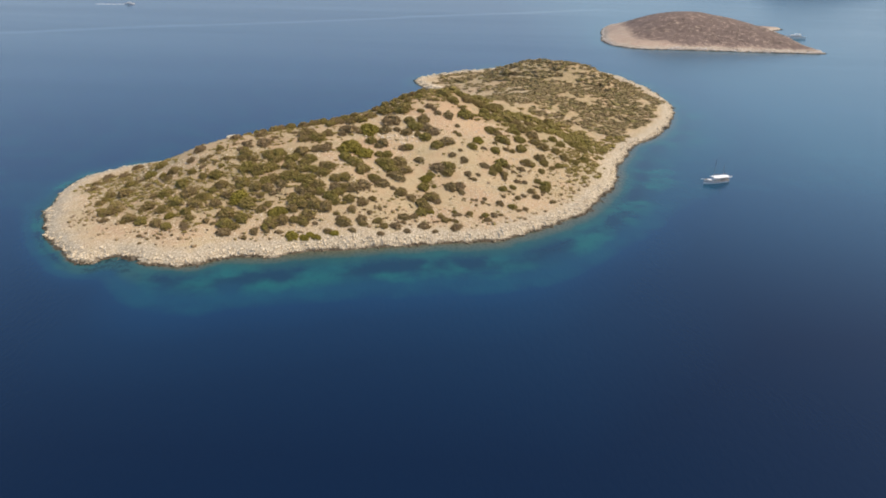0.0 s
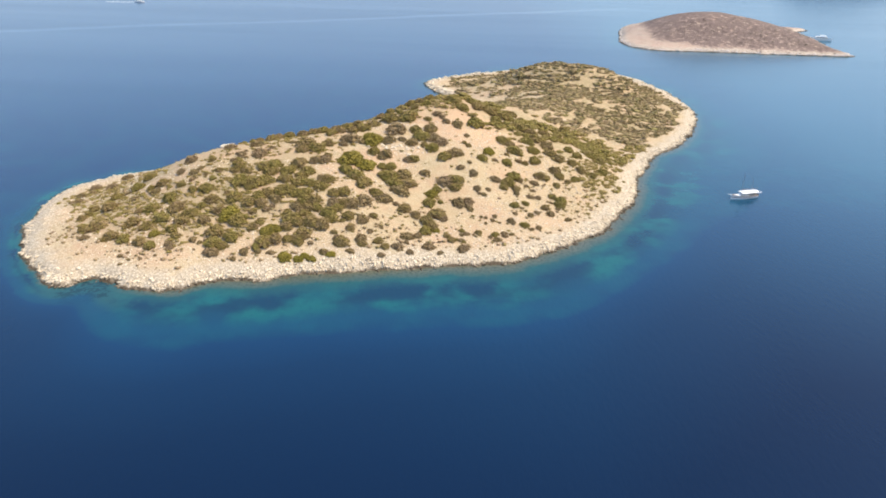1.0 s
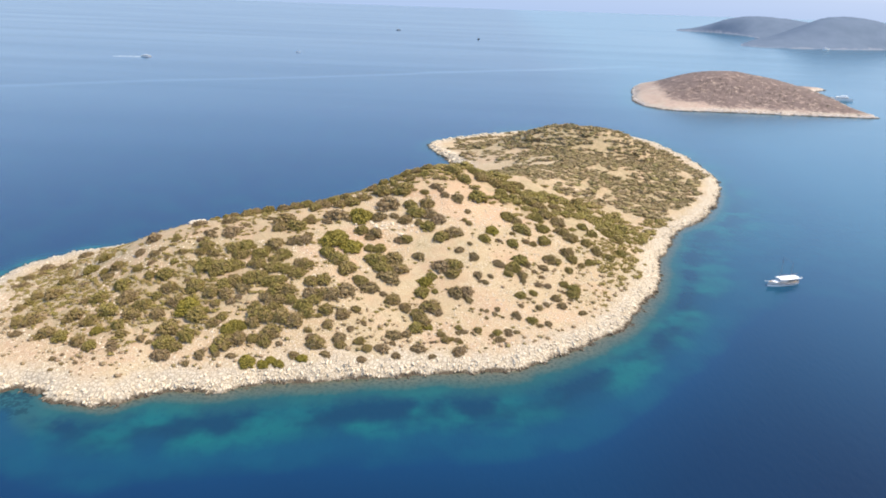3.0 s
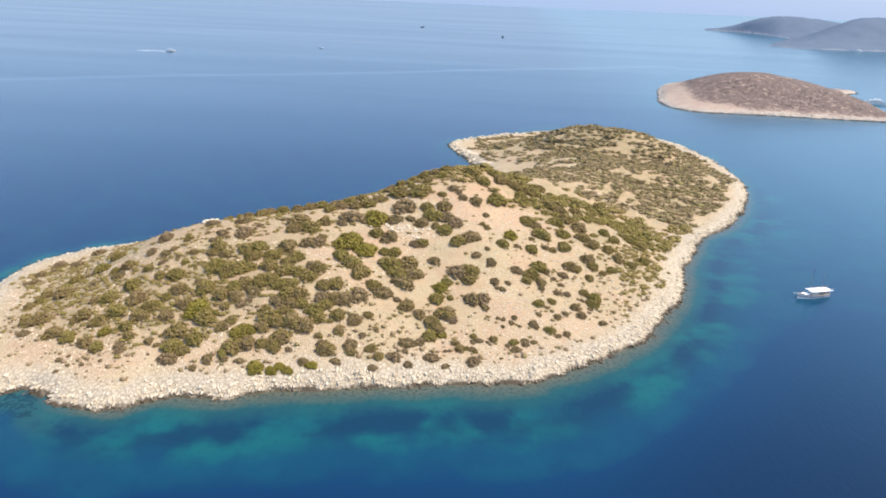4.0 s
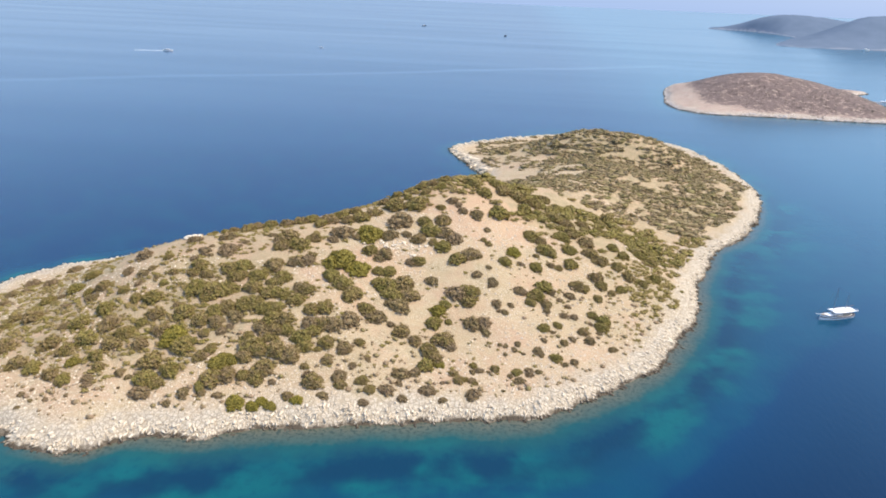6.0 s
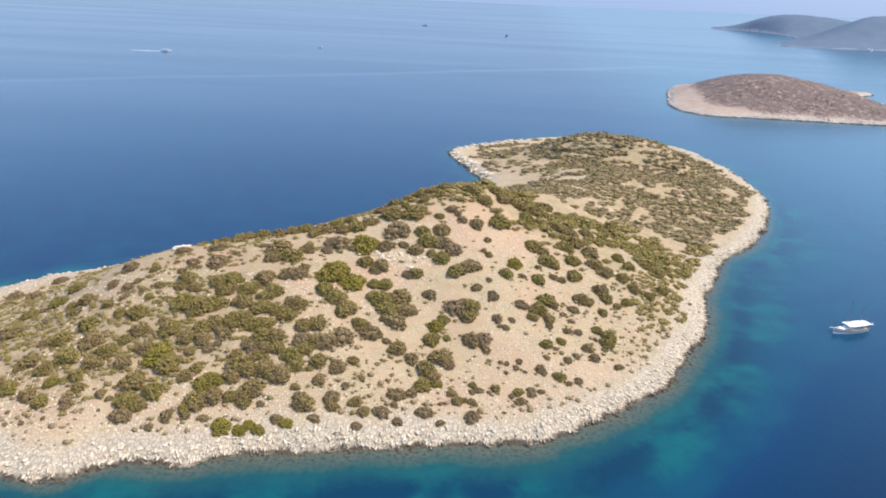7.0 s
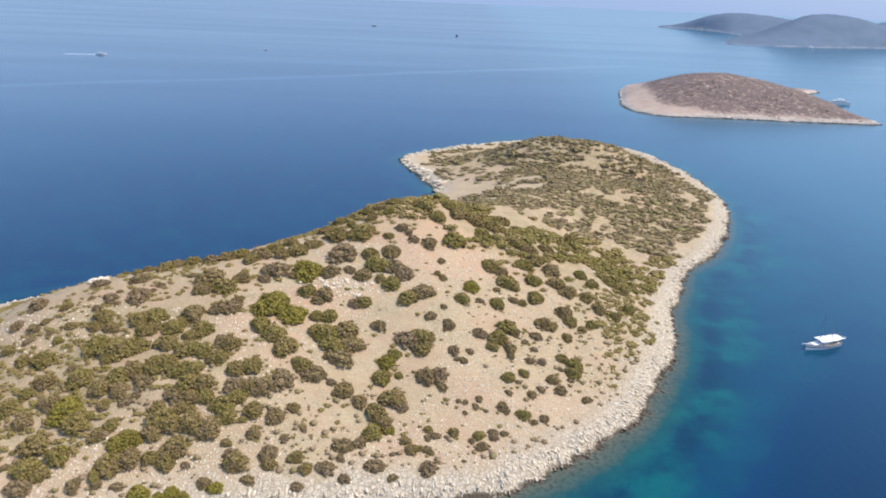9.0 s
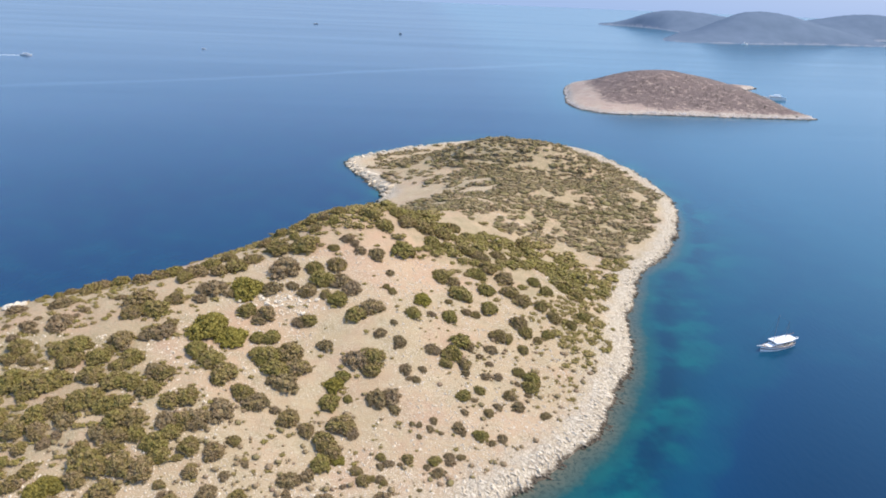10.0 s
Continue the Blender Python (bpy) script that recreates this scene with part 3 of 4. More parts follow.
OLIVE_B = [
    (-76, 263, 2.1), (-74, 266, 3.9), (-70, 268, 3.2), (-68, 282, 2.4), (-67, 275, 2.6), (-66, 279, 4.3), (-65, 269, 2.4), (-63, 278, 2.8),
    (-62, 283, 2.3), (-61, 268, 2.6), (-60, 272, 3.8), (-58, 279, 3.8), (-53, 278, 3.5), (-52, 285, 3.5), (-50, 264, 1.9), (-50, 282, 2.9),
    (-48, 275, 1.5), (-46, 282, 1.2), (-44, 285, 2.9), (-44, 270, 3.4), (-42, 279, 2.2), (-36, 271, 2.2), (-30, 274, 2.2), (-27, 271, 2.0),
    (-3, 285, 1.7), (-1, 282, 2.1), (1, 283, 1.2), (4, 282, 1.2), (-154, 292, 3.0), (-154, 287, 2.5), (-150, 304, 3.6), (-147, 291, 4.8)]
OLIVE_C = [
    (-142, 309, 4.0), (-134, 304, 2.8), (-129, 305, 3.9), (-120, 291, 4.3), (-119, 301, 2.7), (-114, 312, 2.0), (-112, 296, 2.8), (-106, 296, 4.3),
    (-106, 304, 2.0), (-105, 310, 2.4), (-101, 288, 3.7), (-98, 310, 2.9), (-97, 314, 3.3), (-96, 293, 1.7), (-93, 302, 4.4), (-93, 310, 2.5),
    (-92, 289, 3.5), (-88, 297, 2.4), (-87, 300, 4.8), (-86, 314, 3.6), (-85, 286, 3.1), (-83, 302, 4.3), (-82, 310, 3.5), (-82, 290, 3.3),
    (-80, 286, 2.9), (-79, 293, 3.3), (-75, 311, 3.6), (-74, 294, 3.0), (-74, 304, 3.6), (-73, 314, 2.4), (-72, 296, 4.1), (-69, 308, 2.2)]
OLIVE_D = [
    (-67, 302, 3.8), (-67, 294, 3.2), (-66, 311, 3.8), (-63, 290, 3.5), (-63, 295, 2.9), (-63, 302, 2.8), (-61, 286, 3.1), (-59, 291, 3.3),
    (-58, 300, 3.1), (-57, 287, 2.7), (-56, 306, 3.3), (-52, 297, 2.9), (-49, 288, 2.8), (-48, 299, 3.2), (-47, 292, 3.1), (-45, 313, 4.0),
    (-41, 309, 4.1), (-38, 285, 2.9), (-35, 304, 3.2), (-34, 289, 1.9), (-28, 314, 3.7), (-22, 299, 3.2), (-17, 296, 2.5), (-12, 293, 3.4),
    (-12, 286, 3.0), (-12, 306, 3.1), (-10, 290, 3.2), (-9, 315, 2.3), (-8, 299, 3.8), (-7, 308, 1.5), (3, 290, 1.5), (10, 290, 1.8)]
OLIVE_E = [
    (17, 290, 1.8), (26, 314, 2.4), (30, 300, 2.3), (33, 309, 1.7), (-140, 317, 3.6), (-111, 319, 2.7), (-104, 344, 1.8), (-99, 342, 2.4),
    (-82, 316, 3.6), (-79, 316, 1.6), (-72, 330, 3.7), (-72, 336, 4.7), (-71, 318, 3.9), (-66, 332, 4.4), (-62, 338, 3.2), (-60, 326, 2.1),
    (-50, 316, 3.4), (-46, 342, 2.0), (-40, 335, 3.2), (-35, 325, 2.4), (-34, 335, 3.2), (-31, 326, 3.0), (-31, 318, 4.7), (-25, 321, 4.3),
    (-22, 316, 3.7), (-21, 334, 2.8), (-13, 343, 3.6), (-7, 337, 3.7), (-2, 341, 3.8), (-1, 318, 2.9), (-1, 322, 4.1), (11, 342, 2.9)]
OLIVE_F = [
    (21, 325, 2.1), (23, 345, 3.0), (23, 329, 3.5), (26, 335, 3.6), (27, 326, 2.4), (31, 317, 1.9), (39, 342, 3.2), (40, 317, 2.2), (42, 342, 2.3),
    (44, 328, 2.3), (47, 322, 2.8), (47, 339, 2.2), (48, 326, 2.9), (-97, 346, 2.4), (-91, 346, 3.6), (-89, 350, 3.2), (-84, 352, 3.2),
    (-77, 352, 3.4), (-72, 354, 3.4), (-68, 356, 3.4), (-63, 351, 3.1), (-61, 355, 4.3), (-57, 360, 3.6), (-53, 355, 3.1), (-52, 365, 2.8),
    (-48, 358, 4.3), (-44, 363, 3.6), (-36, 370, 4.9), (-27, 371, 5.3), (-23, 346, 3.3), (-22, 358, 3.5), (-19, 352, 4.5)]
OLIVE_G = [
    (-17, 345, 2.2), (-17, 371, 2.2), (-15, 361, 3.9), (2, 353, 1.5), (4, 351, 1.7), (21, 368, 4.0), (23, 353, 1.5), (25, 366, 2.8), (27, 359, 4.5),
    (29, 350, 1.9), (32, 350, 1.9), (37, 366, 3.4), (37, 355, 3.5), (46, 369, 3.9), (47, 352, 3.5), (49, 348, 2.9), (50, 365, 3.5), (53, 346, 1.9),
    (57, 365, 2.9), (57, 350, 2.4), (61, 360, 2.9), (67, 359, 2.5), (73, 366, 3.0), (-42, 377, 2.9), (-38, 387, 3.0), (-33, 388, 3.0),
    (-32, 379, 2.1), (-28, 390, 3.0), (-25, 383, 2.5), (-23, 392, 3.0), (-19, 388, 2.6), (-18, 397, 3.1)]
OLIVE_H = [
    (-6, 396, 4.4), (-0, 390, 4.1), (4, 404, 3.4), (7, 377, 5.1), (8, 398, 4.4), (15, 399, 4.7), (18, 390, 3.9), (22, 401, 4.3), (31, 394, 4.2),
    (34, 376, 4.0), (37, 392, 4.0), (39, 383, 4.3), (45, 378, 4.2), (45, 399, 3.9), (52, 399, 3.4), (57, 382, 3.0), (61, 377, 3.0), (70, 385, 3.6),
    (74, 381, 3.1), (27, 413, 4.0), (60, 428, 5.0)]
GREY_A = [
    (-125, 253, 1.6), (-123, 248, 1.0), (-121, 251, 1.0), (-117, 252, 1.2), (-112, 254, 1.0), (-145, 265, 2.6), (-123, 255, 1.0), (-109, 260, 2.5),
    (-108, 258, 1.7), (-99, 259, 0.8), (-98, 263, 1.5), (-92, 258, 3.0), (-83, 256, 1.5), (-80, 260, 2.2), (-77, 283, 1.9), (-75, 261, 1.6),
    (-70, 261, 1.6), (-56, 268, 1.3), (-46, 272, 2.2), (-40, 266, 1.8), (-37, 274, 2.6), (-34, 279, 1.6), (-30, 283, 1.2), (-28, 266, 1.6),
    (-22, 272, 2.6), (-19, 276, 1.4), (-19, 280, 2.8), (-17, 270, 1.8), (-15, 282, 2.2), (-10, 275, 2.6), (-6, 280, 0.9), (-5, 272, 1.4)]
GREY_B = [
    (3, 283, 1.4), (4, 276, 2.8), (13, 280, 0.7), (-172, 305, 1.8), (-172, 314, 3.1), (-169, 306, 2.5), (-146, 306, 2.1), (-138, 297, 1.8),
    (-130, 299, 2.9), (-123, 312, 3.0), (-116, 309, 2.9), (-115, 304, 2.0), (-110, 307, 1.5), (-91, 309, 1.2), (-75, 289, 2.9), (-75, 285, 1.4),
    (-65, 286, 3.0), (-59, 307, 2.7), (-51, 291, 3.0), (-44, 293, 3.9), (-39, 297, 3.9), (-31, 302, 3.5), (-26, 301, 1.6), (-25, 310, 4.3),
    (-5, 297, 2.2), (1, 309, 3.4), (3, 287, 1.2), (5, 288, 1.5), (5, 310, 3.3), (6, 306, 1.9), (8, 288, 0.8), (11, 302, 1.0)]
GREY_C = [
    (13, 302, 1.1), (13, 298, 0.9), (15, 288, 1.2), (16, 301, 1.3), (17, 304, 1.3), (18, 286, 2.0), (19, 300, 0.8), (21, 292, 1.5), (21, 290, 1.5),
    (24, 302, 2.1), (24, 292, 1.3), (25, 300, 0.8), (26, 308, 1.3), (29, 313, 1.0), (33, 298, 1.3), (36, 312, 1.5), (36, 300, 1.7), (42, 313, 2.3),
    (50, 311, 1.8), (-171, 325, 3.7), (-169, 318, 2.1), (-162, 339, 3.7), (-162, 323, 3.6), (-122, 322, 4.2), (-107, 332, 3.6), (-105, 323, 1.3),
    (-101, 318, 2.2), (-99, 323, 3.2), (-98, 327, 1.3), (-96, 321, 1.1), (-95, 335, 3.3), (-91, 325, 4.1)]
GREY_D = [
    (-88, 329, 1.1), (-87, 332, 1.5), (-79, 339, 1.7), (-64, 321, 3.2), (-61, 322, 3.5), (-55, 339, 2.4), (-52, 344, 4.9), (-36, 332, 2.3),
    (-24, 333, 2.3), (-15, 325, 2.6), (-5, 321, 4.2), (1, 331, 2.1), (5, 336, 1.4), (6, 327, 1.0), (7, 329, 2.3), (9, 320, 2.2), (10, 317, 1.0),
    (12, 317, 1.5), (14, 321, 1.4), (17, 344, 1.5), (17, 329, 2.5), (27, 323, 1.6), (29, 334, 2.0), (32, 331, 1.3), (33, 323, 1.6), (35, 329, 1.3),
    (36, 335, 2.2), (37, 324, 1.8), (43, 323, 1.1), (46, 319, 1.2), (-34, 346, 3.5), (-32, 357, 6.0)]
GREY_E = [
    (-28, 348, 2.2), (-13, 352, 4.1), (-10, 375, 2.0), (-9, 349, 3.7), (-8, 371, 2.6), (-2, 371, 3.6), (3, 362, 1.8), (-13, 377, 2.5)]
KINDS = {
    "bright": [shrub_kind("bright", BRIGHT, 11 + k, 150, 2400, 0.50, "rounded bright yellow-green shrub on pale stony soil") for k in range(2)],
    "olive": [shrub_kind("olive", OLIVE, 31 + k, 135, 2600, 0.56 + 0.04 * k, "dense dark olive-green shrub on pale stony soil") for k in range(4)],
    "grey": [shrub_kind("grey", GREY, 61 + k, 95, 2800, 0.52, "dry grey-brown twiggy shrub on bare soil") for k in range(3)],
}
spare = {k: list(v) for k, v in KINDS.items()}
taken = []


def plant(tone, x, y, r, tilt):
    z, d = ground_at(np.array([x, x + r * 0.7, x - r * 0.7, x, x]), np.array([y, y, y, y + r * 0.7, y - r * 0.7]))
    slope = Vector((-(z[1] - z[2]) / (1.4 * r), -(z[3] - z[4]) / (1.4 * r), 1.25)).normalized()
    lean = slope.to_track_quat("Z", "Y").to_matrix().to_4x4()
    m = pose(x, y, float(z.mean()) - 0.05 * r) @ lean @ pose(0, 0, 0, 0, 0, tilt) @ Matrix.Diagonal((r, r, r * (0.95 if r < 4 else 0.85), 1))
    kinds = KINDS[tone]
    if spare[tone]:
        ob = spare[tone].pop()
        ob.matrix_basis = m
    else:
        src = kinds[len(taken) % len(kinds)]
        ob = copy_thing(src, Matrix())
        ob.matrix_basis = m
    taken.append((x, y, r))


turn = random.Random(5)
for tone, rows in (("bright", BRIGHT_A), ("olive", OLIVE_A + OLIVE_B + OLIVE_C + OLIVE_D + OLIVE_E + OLIVE_F + OLIVE_G + OLIVE_H), ("grey", GREY_A + GREY_B + GREY_C + GREY_D + GREY_E)):
    for x, y, r in rows:
        plant(tone, x, y, r * (1.12 if x > -98 else 0.92), turn.uniform(0, 360))

# the rest of the scrub
rest = []
cells = {}


def crowded(x, y, r, squeeze):
    for i in range(int(x // 12) - 1, int(x // 12) + 2):
        for j in range(int(y // 12) - 1, int(y // 12) + 2):
            for a, b, q in cells.get((i, j), ()):
                if (a - x) ** 2 + (b - y) ** 2 < (squeeze * (q + r)) ** 2:
                    return True
    return False


def lee(q):
    return ((q[0] - 44) / 46) ** 2 + ((q[1] - 404) / 30) ** 2 < 1


def settle(x, y, r):
    cells.setdefault((int(x // 12), int(y // 12)), []).append((x, y, r))


for spot in taken:
    settle(*spot)
tries = 60000
cx, cy = rng.uniform(-192, 178, tries), rng.uniform(234, 714, tries)
cz, cd = ground_at(cx, cy)
clump = fbm(cx, cy, 24, 3, 77)
mats = fbm(cx * 0.75, cy, 12, 2, 78) + 0.35 * np.clip((cx - 60) / 70, -0.6, 1) * np.clip((cy - 450) / 50, 0, 1)
weight, lo, hi = growth_at(cx, cy, cd)
chance, size = rng.random(tries), rng.random(tries) ** 1.6
for k in range(tries):
    if lee((cx[k], cy[k])) and mats[k] < -0.10 - 0.12 * (cx[k] < 50):
        continue
    if weight[k] < 0.05 or chance[k] > weight[k] * (1.0 + 2.0 * clump[k] if cy[k] < 430 else 0.85 + 3.0 * mats[k]):
        continue
    x, y = float(cx[k]), float(cy[k])
    front = y < 385 and -50 < x < 60
    west = x <= -50 and y < 385
    if front and chance[k] > 0.5 * weight[k]:
        continue
    r = float(lo[k] + (hi[k] - lo[k]) * size[k]) * (0.55 if front else 0.6 if west else 1.0) * (1.55 if y >= 430 else 1.25 if lee((x, y)) else 1.0)
    if crowded(x, y, r, 0.55 if lee((x, y)) else 0.40 if west else 0.46 if y < 440 else 0.49):
        continue
    settle(x, y, r)
    rest.append((x, y, float(cz[k]), r))
tufts = np.random.default_rng(31)
many = 9000
tx, ty, tr = tufts.uniform(-165, 95, many), tufts.uniform(232, 345, many), 0.35 + 1.0 * tufts.random(many) ** 2
tz, td = ground_at(tx, ty)
thick = fbm(tx, ty, 14, 3, 41)
dry_tufts = []
for x, y, z, d, r, luck in zip(tx.tolist(), ty.tolist(), tz.tolist(), td.tolist(), tr.tolist(), (tufts.random(many) - thick).tolist()):
    if 9 < d < 45 and luck < 0.42 and not crowded(x, y, r, 0.55):
        settle(x, y, r)
        dry_tufts.append((x, y, z, r))


def merge(items, variants, flat=0.8, seed=3, long=0.0):
    r = np.random.default_rng(seed)
    vs, fs, base = [], [], 0
    for x, y, z, s in items:
        v, f = variants[r.integers(len(variants))]
        a = r.uniform(0, 6.283)
        c, q = math.cos(a), math.sin(a)
        wide = 1 + long * r.random()
        w = np.stack([(v[:, 0] * c - v[:, 1] * q) * s * wide + x, (v[:, 0] * q + v[:, 1] * c) * s + y, v[:, 2] * s * flat + z - 0.05 * s], 1)
        vs.append(w)
        fs.append(f + base)
        base += len(v)
    return np.vstack(vs), np.vstack(fs)


LOW = [crown_arrays(100 + k, 16, 1, 90, 0.42 + 0.04 * k, 0.07, 1.35) for k in range(6)]
FULL = [crown_arrays(120 + k, 40, 1, 260, 0.50 + 0.05 * k, 0.055, 1.05) for k in range(6)]
FARLOW = [crown_arrays(140 + k, 9, 1, 50, 0.40 + 0.03 * k, 0.09, 1.25) for k in range(8)]


for name, items, kinds, mat, label in (
        ("scrub", [q for q in rest if q[1] < 440 and not lee(q)], LOW, SCRUB, "low olive and brown scrub scattered over the slopes"),
        ("thicket", [q for q in rest if lee(q)], FULL, THICKET, "dense green shrub thicket covering the slope below the summit"),
        ("hill_scrub", [q for q in rest if q[1] >= 440 and not lee(q)], FARLOW, HILLSIDE, "low brownish scrub covering the rear hill in patches")):
    tagged(new(name, mesh_of(name, *merge(items, kinds, 0.52 if name == "hill_scrub" else 0.75 if name == "thicket" else 0.6, 3, 0.7 if name == "hill_scrub" else 0.2), mat, True)), label, "scrub", kind="stuff")

SMALL = []
for k in range(6):
    few = np.random.default_rng(170 + k)
    body, faces = ICO[1]
    body = body * (1 + few.uniform(-0.4, 0.4, (len(body), 1))) * np.array([0.8, 0.8, 0.55]) + np.array([0, 0, 0.25])
    p = few.normal(size=(26, 3)) * np.array([0.5, 0.5, 0.25]) + np.array([0, 0, 0.45])
    e = few.normal(size=(26, 3)) * 0.13
    g = few.normal(size=(26, 3)) * 0.13
    SMALL.append((np.vstack([body, np.stack([p - e, p + g, p + e], 1).reshape(-1, 3)]), np.vstack([faces, np.arange(78).reshape(-1, 3) + len(body)])))
TUFT = scrub_material("dry_tufts", [(0.15, (0.37, 0.245, 0.155)), (0.5, (0.33, 0.235, 0.12)), (0.85, (0.28, 0.225, 0.085))], 1.0, True)
tagged(new("dry_tufts", mesh_of("dry_tufts", *merge(dry_tufts, SMALL, 0.75, 8), TUFT, True)), "small dry brown tufts dotted over the stony slopes", "tufts", kind="stuff")

# scrub of the islet
n = 13000
ix, iy = rng.uniform(180, 505, n), rng.uniform(860, 1182, n)
iz, idd = heights(ISLET, ISLET_HILLS, ix, iy, 2.0, 30.0)
inner = islet_growth(ix, iy, idd)[1]
pick = rng.random(n) < np.clip((inner - 3) / 24, 0, 1) ** 0.8 * (0.72 + 0.7 * fbm(ix, iy, 25, 2, 4))
islet_items = [(float(a), float(b), float(c), float(s)) for a, b, c, s in zip(ix[pick], iy[pick], iz[pick], rng.uniform(1.1, 2.7, n)[pick])]
scrub2 = new("islet_scrub", mesh_of("islet_scrub", *merge(islet_items, [crown_arrays(200 + k, 1, 1, 0, 0.35) for k in range(4)], 0.15, 4), ISLET_SCRUB, True))
tagged(scrub2, "purplish-brown low scrub covering the islet", "scrub", kind="stuff")

# ================= rocks =================
def rock_arrays(seed, flat):
    r = np.random.default_rng(seed)
    v, f = ICO[1]
    return np.sign(v) * np.abs(v) ** 0.7 * (1 + r.uniform(-0.34, 0.34, (len(v), 1))) * np.array([1.9, 0.6, flat]), f


def pebble_arrays(seed):
    r = np.random.default_rng(seed)
    v = np.array([(1, 0, 0), (0, 1, 0), (-1, 0, 0), (0, -1, 0), (0, 0, 1), (0, 0, -1)], float)
    f = np.array([(0, 1, 4), (1, 2, 4), (2, 3, 4), (3, 0, 4), (1, 0, 5), (2, 1, 5), (3, 2, 5), (0, 3, 5)])
    return v * (1 + r.uniform(-0.35, 0.35, (6, 1))) * np.array([1.1, 0.8, 0.6]), f


ROCKS = [rock_arrays(300 + k, 0.40 + 0.07 * k) for k in range(8)]
PEBBLES = [pebble_arrays(340 + k) for k in range(6)]


def scatter(count, lo, hi, small, large, seed):
    r = np.random.default_rng(seed)
    x, y = r.uniform(-196, 182, count), r.uniform(230, 720, count)
    z, d = ground_at(x, y)
    ok = (d > lo) & (d < hi)
    x, y, z = x[ok], y[ok], z[ok]
    s = small + (large - small) * r.random(len(x)) ** 2.4
    # strata run down to the water
    a = np.arctan2(ground_at(x, y + 3)[1] - ground_at(x, y - 3)[1], ground_at(x + 3, y)[1] - ground_at(x - 3, y)[1]) + r.normal(0, 0.45, len(x))
    return np.stack([x, y, z, s, a], 1)


def strew(table, variants, seed):
    r = np.random.default_rng(seed)
    vs, fs, base = [], [], 0
    which = r.integers(len(variants), size=len(table))
    for k, (v, f) in enumerate(variants):
        t = table[which == k]
        c, q = np.cos(t[:, 4])[:, None], np.sin(t[:, 4])[:, None]
        s = t[:, 3][:, None]
        p = np.stack([(v[:, 0] * c - v[:, 1] * q) * s + t[:, 0:1], (v[:, 0] * q + v[:, 1] * c) * s + t[:, 1:2], v[:, 2] * s + t[:, 2:3]], 2)
        n = len(t)
        vs.append(p.reshape(-1, 3))
        fs.append((f[None] + (np.arange(n) * len(v))[:, None, None]).reshape(-1, 3) + base)
        base += n * len(v)
    return np.vstack(vs), np.vstack(fs)


edge_rocks = np.vstack([scatter(260000, 0.6, 8.5, 0.12, 0.66, 8), scatter(200000, -3.2, 1.2, 0.14, 0.7, 18)])
width = np.where(edge_rocks[:, 1] < 340, np.where(edge_rocks[:, 0] < -70, 0.72, 1.0), 0.6) * (1 + 0.5 * fbm(edge_rocks[:, 0], edge_rocks[:, 1], 18, 2, 71))
edge_rocks = edge_rocks[ground_at(edge_rocks[:, 0], edge_rocks[:, 1])[1] < 5.6 * width]
cape = scatter(60000, -1.5, 5.0, 0.6, 1.9, 28)
edge_rocks = np.vstack([edge_rocks, cape[(cape[:, 1] > 530) & (cape[:, 0] < 20)]])
shore_rocks = new("shore_rocks", mesh_of("shore_rocks", *strew(edge_rocks, ROCKS, 6), LIMESTONE))
tagged(shore_rocks, "broken white limestone rocks along the waterline", "rocks", kind="stuff")
strewn = scatter(150000, 7.0, 95.0, 0.13, 0.6, 9)
many = fbm(strewn[:, 0], strewn[:, 1], 24, 3, 91) + 0.4 * np.exp(-((strewn[:, 0] - 22) / 30) ** 2 - ((strewn[:, 1] - 306) / 24) ** 2) + 0.25 * np.exp(-((strewn[:, 1] - 255) / 22) ** 2)
strewn = strewn[(many > 0.02) & (strewn[:, 1] < 460)]
strand = scatter(170000, 6.0, 26.0, 0.12, 0.36, 10)
strand = strand[strand[:, 1] < 300]
ruin = np.random.default_rng(12)
heap = np.stack([ruin.normal(-30, 8, 240), ruin.normal(340, 4, 240), np.zeros(240), ruin.uniform(0.2, 0.6, 240), ruin.uniform(0, 6.28, 240)], 1)
heap[:, 2] = ground_at(heap[:, 0], heap[:, 1])[0]
stones = new("loose_stones", mesh_of("loose_stones", *strew(np.vstack([strewn, strand, heap]), PEBBLES, 7), LIMESTONE))
r = np.random.default_rng(61)
bx, by = r.uniform(176, 512, 90000), r.uniform(854, 1185, 90000)
bz, bd = heights(ISLET, ISLET_HILLS, bx, by, 2.0, 30.0)
ok = (bd > -2.0) & (bd < 1.8 + 2.5 * fbm(bx, by, 30, 2, 15))
islet_edge = np.stack([bx[ok], by[ok], bz[ok], r.uniform(0.5, 1.5, int(ok.sum())), r.uniform(0, 6.28, int(ok.sum()))], 1)
islet_rocks = new("islet_rocks", mesh_of("islet_rocks", *strew(islet_edge, PEBBLES, 17), PALE_STONE))
tagged(islet_rocks, "pale rocks with dark wet feet round the islet", "rocks", kind="stuff")
tagged(stones, "small pale stones strewn on the bare soil", "stones", kind="stuff")


def boulder(seed):
    r = np.random.default_rng(seed)
    v, f = ICO[2]
    lumps = 1 + r.uniform(-0.16, 0.16, (len(v), 1)) + 0.18 * np.sign(np.sin(3 * v[:, :1] + seed) * np.cos(2.5 * v[:, 1:2]))
    return mesh_of("boulder", v * lumps * np.array([1.15, 0.85, 0.62]), f, LIMESTONE)


